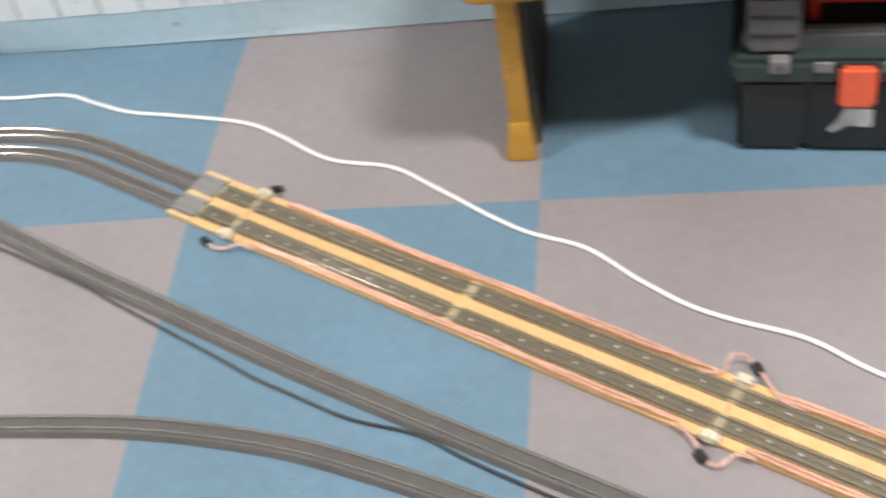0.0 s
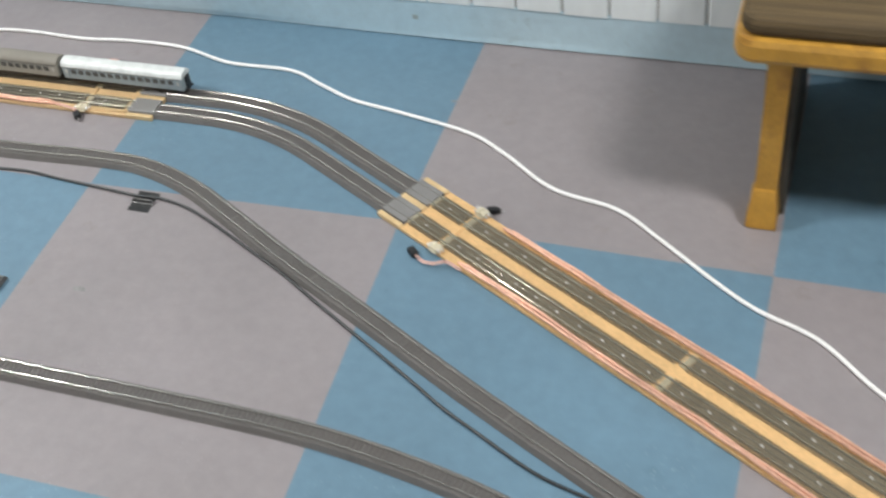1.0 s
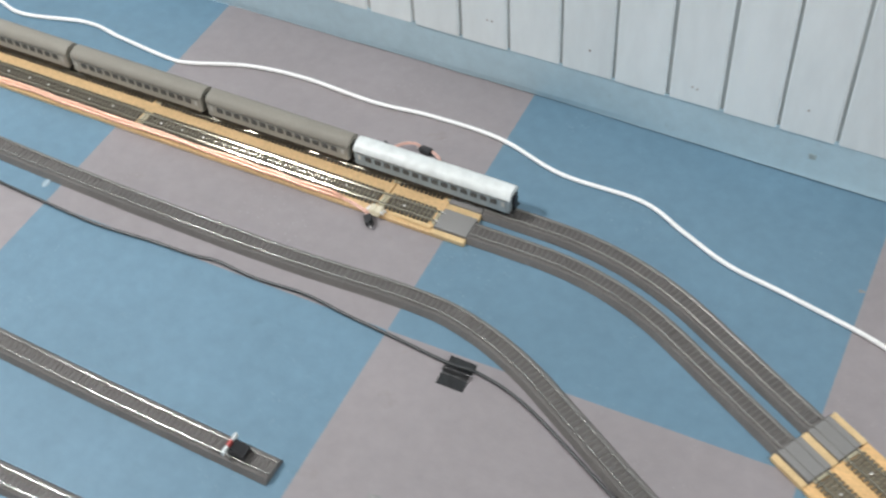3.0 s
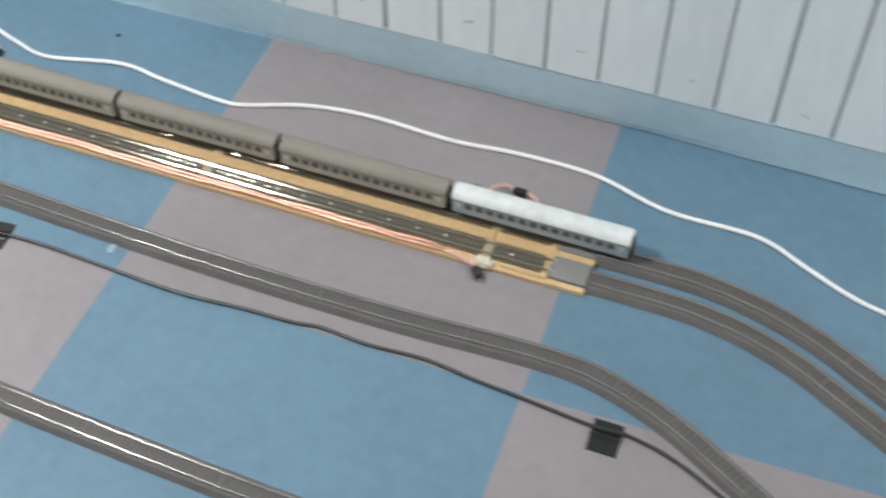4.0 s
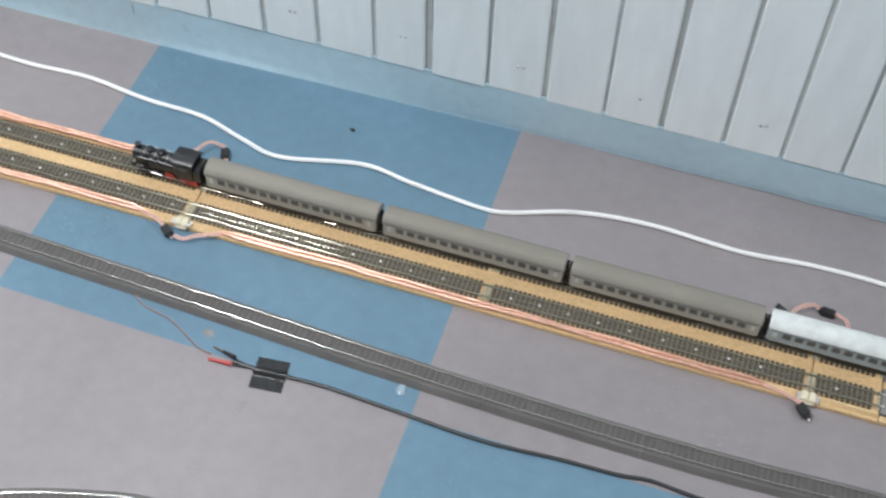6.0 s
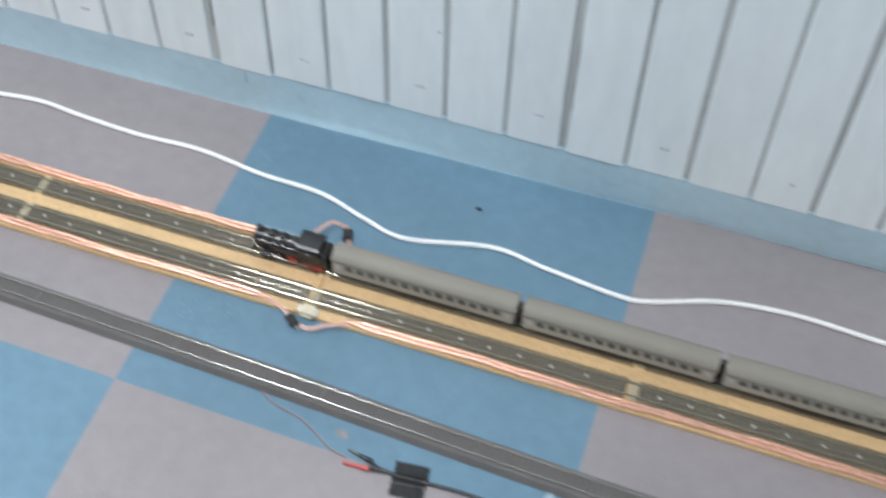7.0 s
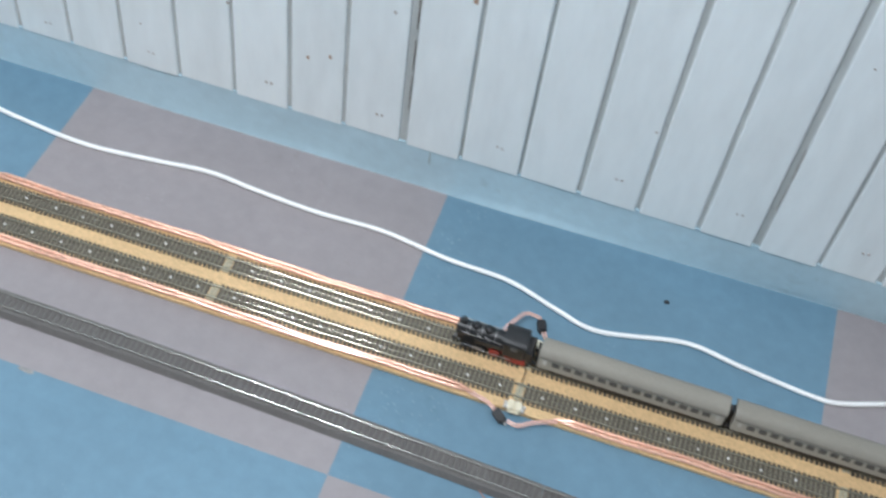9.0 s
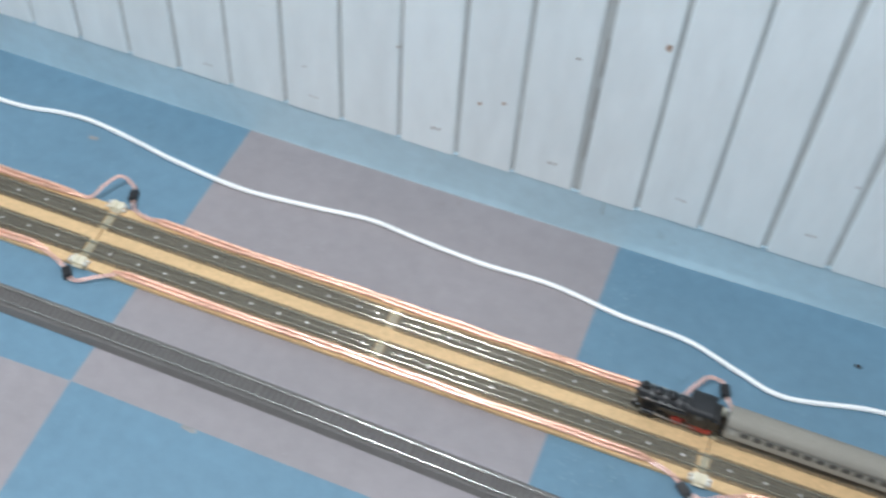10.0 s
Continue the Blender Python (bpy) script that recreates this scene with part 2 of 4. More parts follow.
def smooth_way(pts, n=12):
    """A soft curve through knots (Catmull-Rom)."""
    p = [np.array(q, float) for q in pts]
    p = [2 * p[0] - p[1]] + p + [2 * p[-1] - p[-2]]
    out = []
    for i in range(1, len(p) - 2):
        for k in range(n):
            t = k / n
            a, b, c, d = p[i - 1], p[i], p[i + 1], p[i + 2]
            out.append(0.5 * (2 * b + (c - a) * t + (2 * a - 5 * b + 4 * c - d) * t * t + (3 * b - a - 3 * c + d) * t ** 3))
    out.append(p[-2])
    return Way(out)


def sweep(way, stations, profile, bm=None, taper=0.0):
    """Draws a closed outline of (sideways, height) along a way between stations; its ends thin out over the taper."""
    own = bmesh.new() if bm is None else bm
    rings = []
    for s in stations:
        p, d, nrm = way.basis(s)
        z = p[2] if len(p) > 2 else 0.0
        k = min(1.0, 0.3 + 0.7 * min(s - stations[0], stations[-1] - s) / taper) if taper else 1.0
        rings.append([own.verts.new((p[0] + nrm[0] * u * k, p[1] + nrm[1] * u * k, z + h * k)) for u, h in profile])
    n = len(profile)
    for a, b in zip(rings, rings[1:]):
        for i in range(n):
            own.faces.new((a[i], a[(i + 1) % n], b[(i + 1) % n], b[i]))
    own.faces.new(rings[0][::-1]), own.faces.new(rings[-1])
    return own


def circle(r, n=10, u=0.0, h=0.0):
    return [(u + r * math.cos(2 * math.pi * i / n), h + r * math.sin(2 * math.pi * i / n)) for i in range(n)]


def rail_profile(u, z0, z1, w=0.0008, crown=85):
    """Foot, web and a head with a rounded crown, which leans by up to crown degrees."""
    h, hw = z1 - z0, 0.66 * w
    lean = math.sin(radians(crown))
    drop = 0.0006 if crown > 45 else hw * (1 - math.cos(radians(crown))) / lean
    head = [(u + hw * math.sin(radians(a)) / lean, z1 - drop + drop * (math.cos(radians(a)) - math.cos(radians(crown))) / (1 - math.cos(radians(crown)))) for a in [crown * k / 5 for k in range(5, -6, -1)]]
    return [(u - w, z0), (u + w, z0), (u + w, z0 + 0.15 * h), (u + 0.35 * w, z0 + 0.3 * h), (u + 0.35 * w, z0 + 0.60 * h), (u + hw, z0 + 0.68 * h)] + head + [
            (u - hw, z0 + 0.68 * h), (u - 0.35 * w, z0 + 0.60 * h), (u - 0.35 * w, z0 + 0.3 * h), (u - w, z0 + 0.15 * h)]


def ties(way, s0, s1, pitch, half, width, z0, z1):
    own = bmesh.new()
    n = int((s1 - s0) / pitch)
    for i in range(n):
        s = s0 + pitch * (i + 0.5)
        p, d, nrm = way.basis(s)
        base, top = [], []
        for u, w in ((-half, -width / 2), (half, -width / 2), (half, width / 2), (-half, width / 2)):
            q = p[:2] + nrm * u + d * w
            base.append(own.verts.new((q[0], q[1], z0)))
            q = p[:2] + nrm * u * 0.985 + d * w * 0.85
            top.append(own.verts.new((q[0], q[1], z1)))
        own.faces.new(top)
        for k in range(4):
            own.faces.new((base[k], base[(k + 1) % 4], top[(k + 1) % 4], top[k]))
    return own


# ---- plan ----
GAUGE = 0.0165
NEAR_Y, FAR_Y = -0.2785, -0.2315
ANG = radians(-29)
SIN, COS = math.sin(-ANG), math.cos(-ANG)
TURN_R = 0.437
CX, CY = -1.318, NEAR_Y - TURN_R


def bend(radius, ext0, ext1):
    """A straight, an arc of 29 degrees and a straight, round the common centre."""
    pts = [(CX - ext0, CY + radius)]
    for i in range(33):
        a = -ANG * i / 32
        pts.append((CX + radius * math.sin(a), CY + radius * math.cos(a)))
    x, y = pts[-1]
    pts.append((x + ext1 * COS, y - ext1 * SIN))
    return Way(pts)


# start of the slanted modules, on the middle line between the two tracks
MID_R = TURN_R + 0.0235
A0 = np.array((CX + MID_R * SIN, CY + MID_R * COS + 0.003))
TO_A = np.array((COS, -SIN))

# ---- room ----
X0, X1, Y0, Y1, CEIL = ROOM
COLS = [-3.063 - 0.535 * k for k in range(6, 0, -1)] + [-3.063, -2.529, -1.981, -1.443, -0.918, -0.37] + [0.165 + 0.535 * k for k in range(9)]
ROWS = [0.0115, -0.461] + [-1.0 - 0.536 * k for k in range(8)]
# the floor was laid by hand: how far a column's corners stray from the grid, by the wall, one row out and beyond (x, x, y, x)
STRAY = {-3.063: (0.007, -0.011, 0.010, 0.0), -2.529: (0.002, -0.002, 0.002, 0.0), -1.981: (-0.001, 0.001, -0.008, 0.0), -1.443: (-0.002, 0.006, -0.005, 0.012), -0.918: (0.003, 0.003, 0.008, 0.026), -0.37: (0.0, -0.002, 0.004, 0.0)}
floor = tagged(part("floor", box(X0 - 0.1, X1 + 0.1, Y0 - 0.1, Y1 + 0.1, -0.2, -0.003), SCREED), "blue and grey chequered linoleum floor", "floor", kind="structure")


def plain_wall(name, x0, x1, y0, y1, label):
    return tagged(part(name, box(x0, x1, y0, y1, 0.0, CEIL), WALL_PAINT), label, "wall", kind="structure")


wall_north = plain_wall("wall_north", X0 - 0.2, X1 + 0.2, 0.020, 0.2, "wall clad in white painted vertical tongue-and-groove boards")
wx0, wx1, wz0, wz1 = WINDOW
bm = box(X0 - 0.2, wx0, Y0 - 0.2, Y0, 0, CEIL)
for c in ((wx1, X1 + 0.2, 0, CEIL), (wx0, wx1, 0, wz0), (wx0, wx1, wz1, CEIL)):
    bm = box(c[0], c[1], Y0 - 0.2, Y0, c[2], c[3], bm=bm)
tagged(part("wall_south", bm, WALL_PAINT), "plain painted wall with a wide window", "wall", kind="structure")
window = tagged(new("window_1"), "wide white framed window", "window", kind="structure")
window.location = (wx0, Y0 - 0.12, wz0)
for x in (0.0, 1.05, 2.1, 3.15, wx1 - wx0):
    part("window_frame", box(x - 0.03, x + 0.03, -0.03, 0.03, 0, wz1 - wz0), CEILING_PAINT, window)
for z in (0.0, wz1 - wz0):
    part("window_frame", box(0.031, wx1 - wx0 - 0.031, -0.028, 0.028, z - 0.03, z + 0.03), CEILING_PAINT, window)
plain_wall("wall_west", X0 - 0.2, X0, Y0, 0.020, "plain white painted wall")
plain_wall("wall_east", X1, X1 + 0.2, Y0, 0.020, "plain white painted wall")
tagged(part("ceiling", box(X0 - 0.2, X1 + 0.2, Y0 - 0.2, 0.2, CEIL, CEIL + 0.2), CEILING_PAINT), "plain white ceiling", "ceiling", kind="structure")

def sway(x, knots):
    """A soft line through knots (x, y)."""
    for (xa, ya), (xb, yb) in zip(knots, knots[1:]):
        if xa <= x <= xb:
            t = (x - xa) / (xb - xa)
            return ya + (yb - ya) * t * t * (3 - 2 * t)
    return knots[0][1] if x < knots[0][0] else knots[-1][1]


# the old wall is not quite straight
FOOT_LINE = ((-3.8, -0.0075), (-3.06, -0.0080), (-2.53, -0.0045), (-1.98, 0.0050), (-1.45, 0.0055), (-0.92, -0.0010), (0.5, 0.0))
BOARD_LINE = ((-3.6, -0.0040), (-3.06, -0.0035), (-2.60, 0.0), (-2.35, 0.0050), (-1.80, 0.0055), (-1.45, 0.0045), (-0.93, 0.0045), (0.5, 0.0))

# vinyl skirting, its top just under the boards; towards the east it stands a little off the floor, towards the west its foot turns out
bm = bmesh.new()
rings = []
rnd = random.Random(8)
for k in range(261):
    x = X0 + (X1 - X0) * k / 260
    east = min(1.0, max(0.0, (x + 2.05) / 0.35))
    o = 0.0014 * noise.noise((x * 6.0, 0, 0)) + 0.0004 * rnd.uniform(-1, 1)
    foot, face_y, gap = o + sway(x, FOOT_LINE), sway(x, BOARD_LINE) - 0.0028, 0.0026 * east
    rings.append([bm.verts.new((x, y, z)) for y, z in ((0.020, gap), (foot, gap), (foot + 0.0003, gap + 0.0012), ((foot + face_y) / 2, gap + 0.006), (face_y, gap + 0.014), (face_y, 0.0775 + o * 0.4), (0.020, 0.0775 + o * 0.4))])
for a, b in zip(rings, rings[1:]):
    for q in range(7):
        bm.faces.new((a[q], a[(q + 1) % 7], b[(q + 1) % 7], b[q]))
bm.faces.new(rings[0]), bm.faces.new(rings[-1][::-1])
tagged(part("baseboard", bm, CYAN, smooth=True), "pale blue vinyl skirting along the boarded wall", "skirting", kind="structure")

# ceiling lamps
for lx, ly, watts, long, wide in LAMPS:
    lamp_thing = thing("ceiling_light", "white framed ceiling light with a glowing diffuser", "ceiling light", "ceiling lights", at=pose(lx, ly, CEIL))
    bm = box(-0.40, 0.40, -0.30, 0.30, -0.07, 0.0, 0.01)
    part("frame", bm, WALL_PAINT, lamp_thing)
    part("diffuser", box(-0.36, 0.36, -0.26, 0.26, -0.078, -0.0705, 0.003), GLOW, lamp_thing)


# ---- tracks on the floor: grey plastic bedding ----
BED = [(-0.0185, 0.0), (0.0185, 0.0), (0.0185, 0.0015), (0.0142, 0.0088), (-0.0142, 0.0088), (-0.0185, 0.0015)]


def bedded_track(way, cuts, label, group, rail=None, crown=24):
    for s0, s1 in zip(cuts, cuts[1:]):
        piece = thing("track_piece", label, "model track", group, at=pose(*way.at((s0 + s1) / 2)[:2], 0))
        inv = piece.matrix_world.inverted()
        st = way.cut(s0 + 0.0003, s1 - 0.0003, 0.02)
        for name, mesh, mat in (("ballast", sweep(way, st, BED), BALLAST),
                                ("sleeper_strip", ties(way, s0 + 0.001, s1 - 0.001, 0.0075, 0.0104, 0.0056, 0.0086, 0.0095), BALLAST_TIE),
                                ("rail", sweep(way, st, rail_profile(-GAUGE / 2 - 0.0004, 0.0100, 0.0126, 0.0008, crown)), rail or FLOOR_RAIL),
                                ("rail", sweep(way, st, rail_profile(GAUGE / 2 + 0.0004, 0.0100, 0.0126, 0.0008, crown)), rail or FLOOR_RAIL)):
            mesh.transform(inv)
            part(name, mesh, mat, piece)


def even(a, b, step):
    n = max(1, round((b - a) / step))
    return [a + (b - a) * i / n for i in range(n + 1)]


near_bend = bend(TURN_R, 0.092, 0.1915)
far_bend = bend(TURN_R + 0.047, 0.092, 0.1915)
for w in (near_bend, far_bend):
    arc = w.length - 0.092 - 0.1915
    bedded_track(w, [0, 0.092, 0.092 + arc, w.length], "grey plastic bedded track piece with bright rails on the floor", "double track bend", DARK_RAIL, 19)
inner = smooth_way([(-4.2, -0.377), (-3.4, -0.379), (-2.9, -0.383), (-2.4, -0.398), (-1.95, -0.415), (-1.65, -0.418), (-1.43, -0.410), (-1.345, -0.419),
                    (-1.26, -0.449), (-1.18, -0.493), (-1.05, -0.567), (-0.9, -0.647), (-0.7, -0.754), (-0.43, -0.888), (-0.2, -1.0), (0.2, -1.2)])
bedded_track(inner, even(0, inner.length, 0.19), "grey plastic bedded single track with bright rails", "inner track")
siding = smooth_way([(-1.457, -0.7030), (-1.6, -0.6995), (-1.75, -0.695), (-2.0, -0.684), (-2.13, -0.677), (-2.2, -0.676), (-2.26, -0.685), (-2.36, -0.715), (-2.5, -0.775), (-2.75, -0.895)])
bedded_track(siding, [0, 0.08] + even(0.08, siding.length, 0.19)[1:], "grey plastic bedded siding track with bright rails", "siding")
outer = smooth_way([(-2.4, -0.845), (-2.0, -0.845), (-1.6, -0.843), (-1.3, -0.845), (-1.0, -0.849), (-0.88, -0.855), (-0.77, -0.870), (-0.66, -0.893), (-0.55, -0.929), (-0.46, -0.963), (-0.2, -1.07), (0.1, -1.2)])
bedded_track(outer, even(0, outer.length, 0.19), "grey plastic bedded outer track with bright rails", "outer track")

# buffer stop at the end of the siding
stop = thing("buffer_stop", "black buffer stop with a red and white beam on the siding", "buffer stop", at=pose(-1.508, -0.7015, 0.0125, 0, 0, -1))
part("frame", box(-0.006, 0.016, -0.009, 0.009, 0, 0.009, 0.001), BLACK_PLASTIC, stop)
part("brace", prism([(-0.004, 0.009), (0.014, 0.009), (-0.002, 0.014)], -0.007, 0.007, "y"), BLACK_PLASTIC, stop)
bm = box(-0.0095, -0.006, -0.0155, 0.0155, 0.006, 0.0125, 0.0006)
part("beam", bm, COACH_WHITE, stop, "white beam")
part("stripe", box(-0.0099, -0.0056, -0.0045, 0.0045, 0.0058, 0.0127, 0.0003), RED_PLASTIC, stop, "red middle stripe")


# ---- track modules on wooden boards ----
BT = 0.0065
HALF = 0.0515


def module_parts(length, cuts, wood, plastic):
    """A board with two tracks, from x = 0 to length, on the middle line between the tracks; the tracks are jointed at the cuts."""
    out = [("board", finish(box(0.0006, length - 0.0006, -HALF, HALF, 0, BT, 0.0008), "board", wood), "")]
    for y in (-0.0235, 0.0235):
        w = Way([(-0.2, y), (length + 0.2, y)])
        for a, b in zip(cuts, cuts[1:]):
            s0, s1 = 0.2 + a, 0.2 + b
            mid = (s0 + s1) / 2
            out.append(("track_web", finish(sweep(w, [s0 + 0.0085, s1 - 0.0085], [(-0.0100, BT), (0.0100, BT), (0.0095, BT + 0.0009), (-0.0095, BT + 0.0009)]), "track_web", WEB), ""))
            out.append(("sleeper_strip", finish(ties(w, s0 + 0.0052, s1 - 0.0052, 0.0062, 0.0148, 0.0040, BT, BT + 0.0024), "sleeper_strip", plastic), ""))
            for u in (-GAUGE / 2 - 0.0004, GAUGE / 2 + 0.0004):
                out.append(("rail", finish(sweep(w, [s0 + 0.0003, mid, s1 - 0.0003], rail_profile(u, BT + 0.0022, BT + 0.0048, 0.00105, 33)), "rail", RAIL, True), ""))
            out.append(("middle_rail", finish(sweep(w, [s0 + 0.012, mid, s1 - 0.012], rail_profile(0.0, BT + 0.0022, BT + 0.0031, 0.0007, 35)), "middle_rail", RAIL, True), ""))
            for end in (a + 0.0026, b - 0.0026):
                out.append(("solder_bridge", finish(box(end - 0.0022, end + 0.0022, y - 0.0128, y + 0.0128, BT, BT + 0.0021, 0.0003), "bridge", PCB), ""))
    return out


def screw_places(cuts, seed):
    rnd = random.Random(seed)
    places = []
    for y in (-0.0235, 0.0235):
        for a, b in zip(cuts, cuts[1:]):
            x = a + 0.03 + rnd.uniform(-0.006, 0.006)
            while x < b - 0.02:
                places.append(pose(x, y + rnd.uniform(-0.001, 0.001), BT + 0.0030))
                x += 0.0395 + rnd.uniform(-0.003, 0.003)
    return places


bm = bmesh.new()
bmesh.ops.create_uvsphere(bm, u_segments=8, v_segments=4, radius=0.0019, matrix=Matrix.Diagonal((1, 1, 0.45, 1)))
SCREW_MESH = finish(bm, "screw", SCREW, True)
FLAP_MESH = finish(box(-0.0045, 0.0045, -0.006, 0.006, 0, 0.0010, 0.0003), "tape_tab", EDGE_WOOD)


def module(at, cuts, seed, wood, plastic):
    mod = thing("track_module", "chipboard strip carrying two model railway tracks, laid on the floor", "track module", "track modules", at=at)
    for name, me, label in module_parts(cuts[-1], cuts, wood, plastic):
        part(name, me, None, mod, label)
    for m in screw_places(cuts, seed):
        part("screw", SCREW_MESH, None, mod).matrix_local = m
    rnd = random.Random(seed)
    for x in cuts[1:-1]:
        for y, turn in ((-0.0425, -35), (0.0425, 25)):
            part("tape_tab", FLAP_MESH, None, mod, "ochre tab of tape at a track joint").matrix_local = pose(x + rnd.uniform(-0.002, 0.002), y, BT + 0.0001, 0, 0, turn)
    return mod


def end_fork(mod, x, sign, rails=False):
    """Where the board meets the grey track: three strips with two grey adapters between them."""
    a, b = sorted((x, x + sign * 0.05))
    if not rails:
        # small bright boxes stand in for the glints on the rail ends
        for u in (-0.0321, -0.0148, 0.0148, 0.0321):
            part("rail_joiner", box(x - 0.001, x + 0.004, u - 0.0008, u + 0.0008, BT + 0.0036, BT + 0.0052, 0.0003), SCREW, mod, "bright rail tip standing in for a glint")
        part("rib", box(x - 0.060, x - 0.001, -0.0462, -0.0395, BT, BT + 0.0034, 0.0015, 3), EDGE_WOOD, mod, "raised ochre rib beside the track")
    for y0, y1 in ((-HALF, -0.043), (-0.0055, 0.0055), (0.043, HALF)):
        part("strip", box(a, b, y0, y1, 0.0, BT + 0.0015, 0.0008), EDGE_WOOD, mod)
    for y in (-0.0235, 0.0235):
        part("adapter", box(a + 0.0005, b - 0.0005, y - 0.0178, y + 0.0178, 0.0005, BT + 0.0036, 0.0008), ADAPTER, mod, "grey plastic adapter plate")
        for u in (-GAUGE / 2 - 0.0004, GAUGE / 2 + 0.0004) if rails else ():
            part("rail", box(a, b, y + u - 0.0004, y + u + 0.0004, BT + 0.0036, BT + 0.0049, 0.0003), DARK_RAIL, mod)


MID_Y = (NEAR_Y + FAR_Y) / 2 + 0.0028
# seams between the boards, each with the joints of its tracks, from east to west
B_BOARDS = [(-1.460, -1.543), (-1.543, -1.946, -2.350), (-2.350, -2.755, -3.150), (-3.150, -3.552, -3.955)]
for i, seams in enumerate(B_BOARDS):
    mod = module(pose(seams[-1], MID_Y, 0), [x - seams[-1] for x in reversed(seams)], 10 + i, BOARD, SLEEPER)
    if i == 0:
        end_fork(mod, seams[0] - seams[-1], 1)

# slanted modules
A_BOARDS = [(0.242, 0.317), (0.317, 0.717, 1.106), (1.106, 1.508, 1.910)]
A_TURN = math.degrees(ANG)


def a_pose(s, off=0.0, z=0.0, turn=0.0):
    q = A0 + TO_A * s + np.array((SIN, COS)) * off
    return pose(q[0], q[1], z, 0, 0, A_TURN + turn)


for i, seams in enumerate(A_BOARDS):
    mod = module(a_pose(seams[0]), [q - seams[0] for q in seams], 30 + i, ORANGE_BOARD, PALE_SLEEPER)
    if i == 0:
        end_fork(mod, 0.0, -1, True)


# ---- terminals, plugs and copper wire along the board edges ----
def terminal(m, flip=1):
    t = thing("terminal_block", "ivory two-way terminal block with steel screws at a board joint", "terminal block", "terminal blocks", at=m)
    for x0, x1 in ((-0.0090, -0.0004), (0.0004, 0.0090)):
        part("body", box(x0, x1, -0.0070, 0.0070, 0, 0.0080, 0.0013, 2), IVORY, t)
    part("foot", box(-0.0075, 0.0075, -0.0085, 0.0085, 0, 0.0028, 0.0006), IVORY, t)
    for x in (-0.0105, 0.0105):
        part("screw", rod((x - 0.0024, 0.003 * flip, 0.0045), (x + 0.0024, 0.003 * flip, 0.0045), 0.0026, seg=12), SCREW, t)
        part("contact", box(x - 0.0030, x + 0.0030, -0.003 * flip - 0.0016, -0.003 * flip + 0.0016, 0.0020, 0.0044, 0.0004), SCREW, t)


def plug(m):
    p = thing("plug", "small black two-pin plug at the end of copper wires", "plug", "plugs", at=m)
    part("housing", box(-0.0085, 0.0085, -0.0055, 0.0055, 0, 0.0085, 0.0012, 2), BLACK_PLASTIC, p)
    part("collar", box(0.0085, 0.0115, -0.0035, 0.0035, 0.0018, 0.0068, 0.0006), BLACK_PLASTIC, p)
    part("pin", rod((0.0115, 0.0, 0.0042), (0.0150, 0.0, 0.0042), 0.0011, seg=8), SCREW, p)


def wire(knots, label="clear-sheathed twin copper wire along the board edge", r=0.0025):
    """Two copper strands side by side, over knots (x, y, z), which lie flat and only now and then turn over each other."""
    w = smooth_way(knots, 8)
    st = w.cut(0, w.length, 0.003)
    own = None
    for side in (0.0, math.pi):
        lay = []
        for s in st:
            p, d, nrm = w.basis(s)
            a = side + (1.1 * noise.noise((s * 9.0, p[0] * 3.0, 0.0)) + 0.45 * noise.noise((s * 36.0, p[1] * 5.0, 4.0)) if r > 0.0017 else 0.7 * noise.noise((s * 24.0, p[0] * 9.0, 2.0)))
            spread = r * 1.15 * (min(1.0, 0.25 + min(s, w.length - s) / 0.03) if r > 0.0017 else 1.25)
            lay.append((p[0] + nrm[0] * spread * math.cos(a), p[1] + nrm[1] * spread * math.cos(a), p[2] + 0.6 * r * (1 + math.sin(a))))
        strand = Way(lay)
        own = sweep(strand, strand.cut(0, strand.length, 0.003), circle(r, 8, 0, r), own, 0.022 if r > 0.0017 else 0.0)
    ob = part("copper_wire", own, COPPER if r > 0.0017 else LOOP_COPPER, None, smooth=True)
    return tagged(ob, label, "wire", "copper wires")


def edge_run(to_world, a, b, side, seed):
    """A wire lying on the board edge from a to b."""
    rnd = random.Random(seed)
    knots = []
    n = max(3, int((b - a) / 0.035))
    for i in range(n + 1):
        x = a + (b - a) * i / n
        off = side * (0.0453 + 0.0007 * math.sin(x * 21 + seed) + rnd.uniform(-0.0006, 0.0006))
        knots.append(to_world(x, off, BT + 0.0002 + max(0.0, rnd.uniform(-0.0006, 0.0009))))
    return wire(knots)


def loop(to_world, knots, label="pink copper wire loop between plug and board edge"):
    return wire([to_world(x, y, z - 0.0035 if z > 0.0095 else z) for x, y, z in knots], label, 0.0011)


def b_world(x, off, z):
    return (x, MID_Y + off, z)


def a_world(s, off, z):
    q = A0 + TO_A * s + np.array((SIN, COS)) * off
    return (q[0], q[1], z)


# flat sections: edge wires between the terminal joints
for k, (x0, x1) in enumerate(((-1.590, -2.300), (-2.400, -3.105), (-3.195, -3.9))):
    edge_run(b_world, x1, x0, -1, 100 + k)
    edge_run(b_world, x1, x0 + (0.015 if k == 1 else 0), 1, 110 + k)
for k, (s0, s1) in enumerate(((0.362, 1.062), (1.150, 1.89))):
    edge_run(a_world, s0, s1, -1, 120 + k)
    edge_run(a_world, s0, s1, 1, 130 + k)

# terminals on both edges at every second joint
for x in (-1.543, -2.350, -3.150):
    terminal(pose(x, MID_Y - 0.0475, BT), -1)
    terminal(pose(x, MID_Y + 0.0475, BT), 1)
for s in (0.317, 1.106):
    terminal(a_pose(s, -0.0475, BT), -1)
    terminal(a_pose(s, 0.0475, BT), 1)

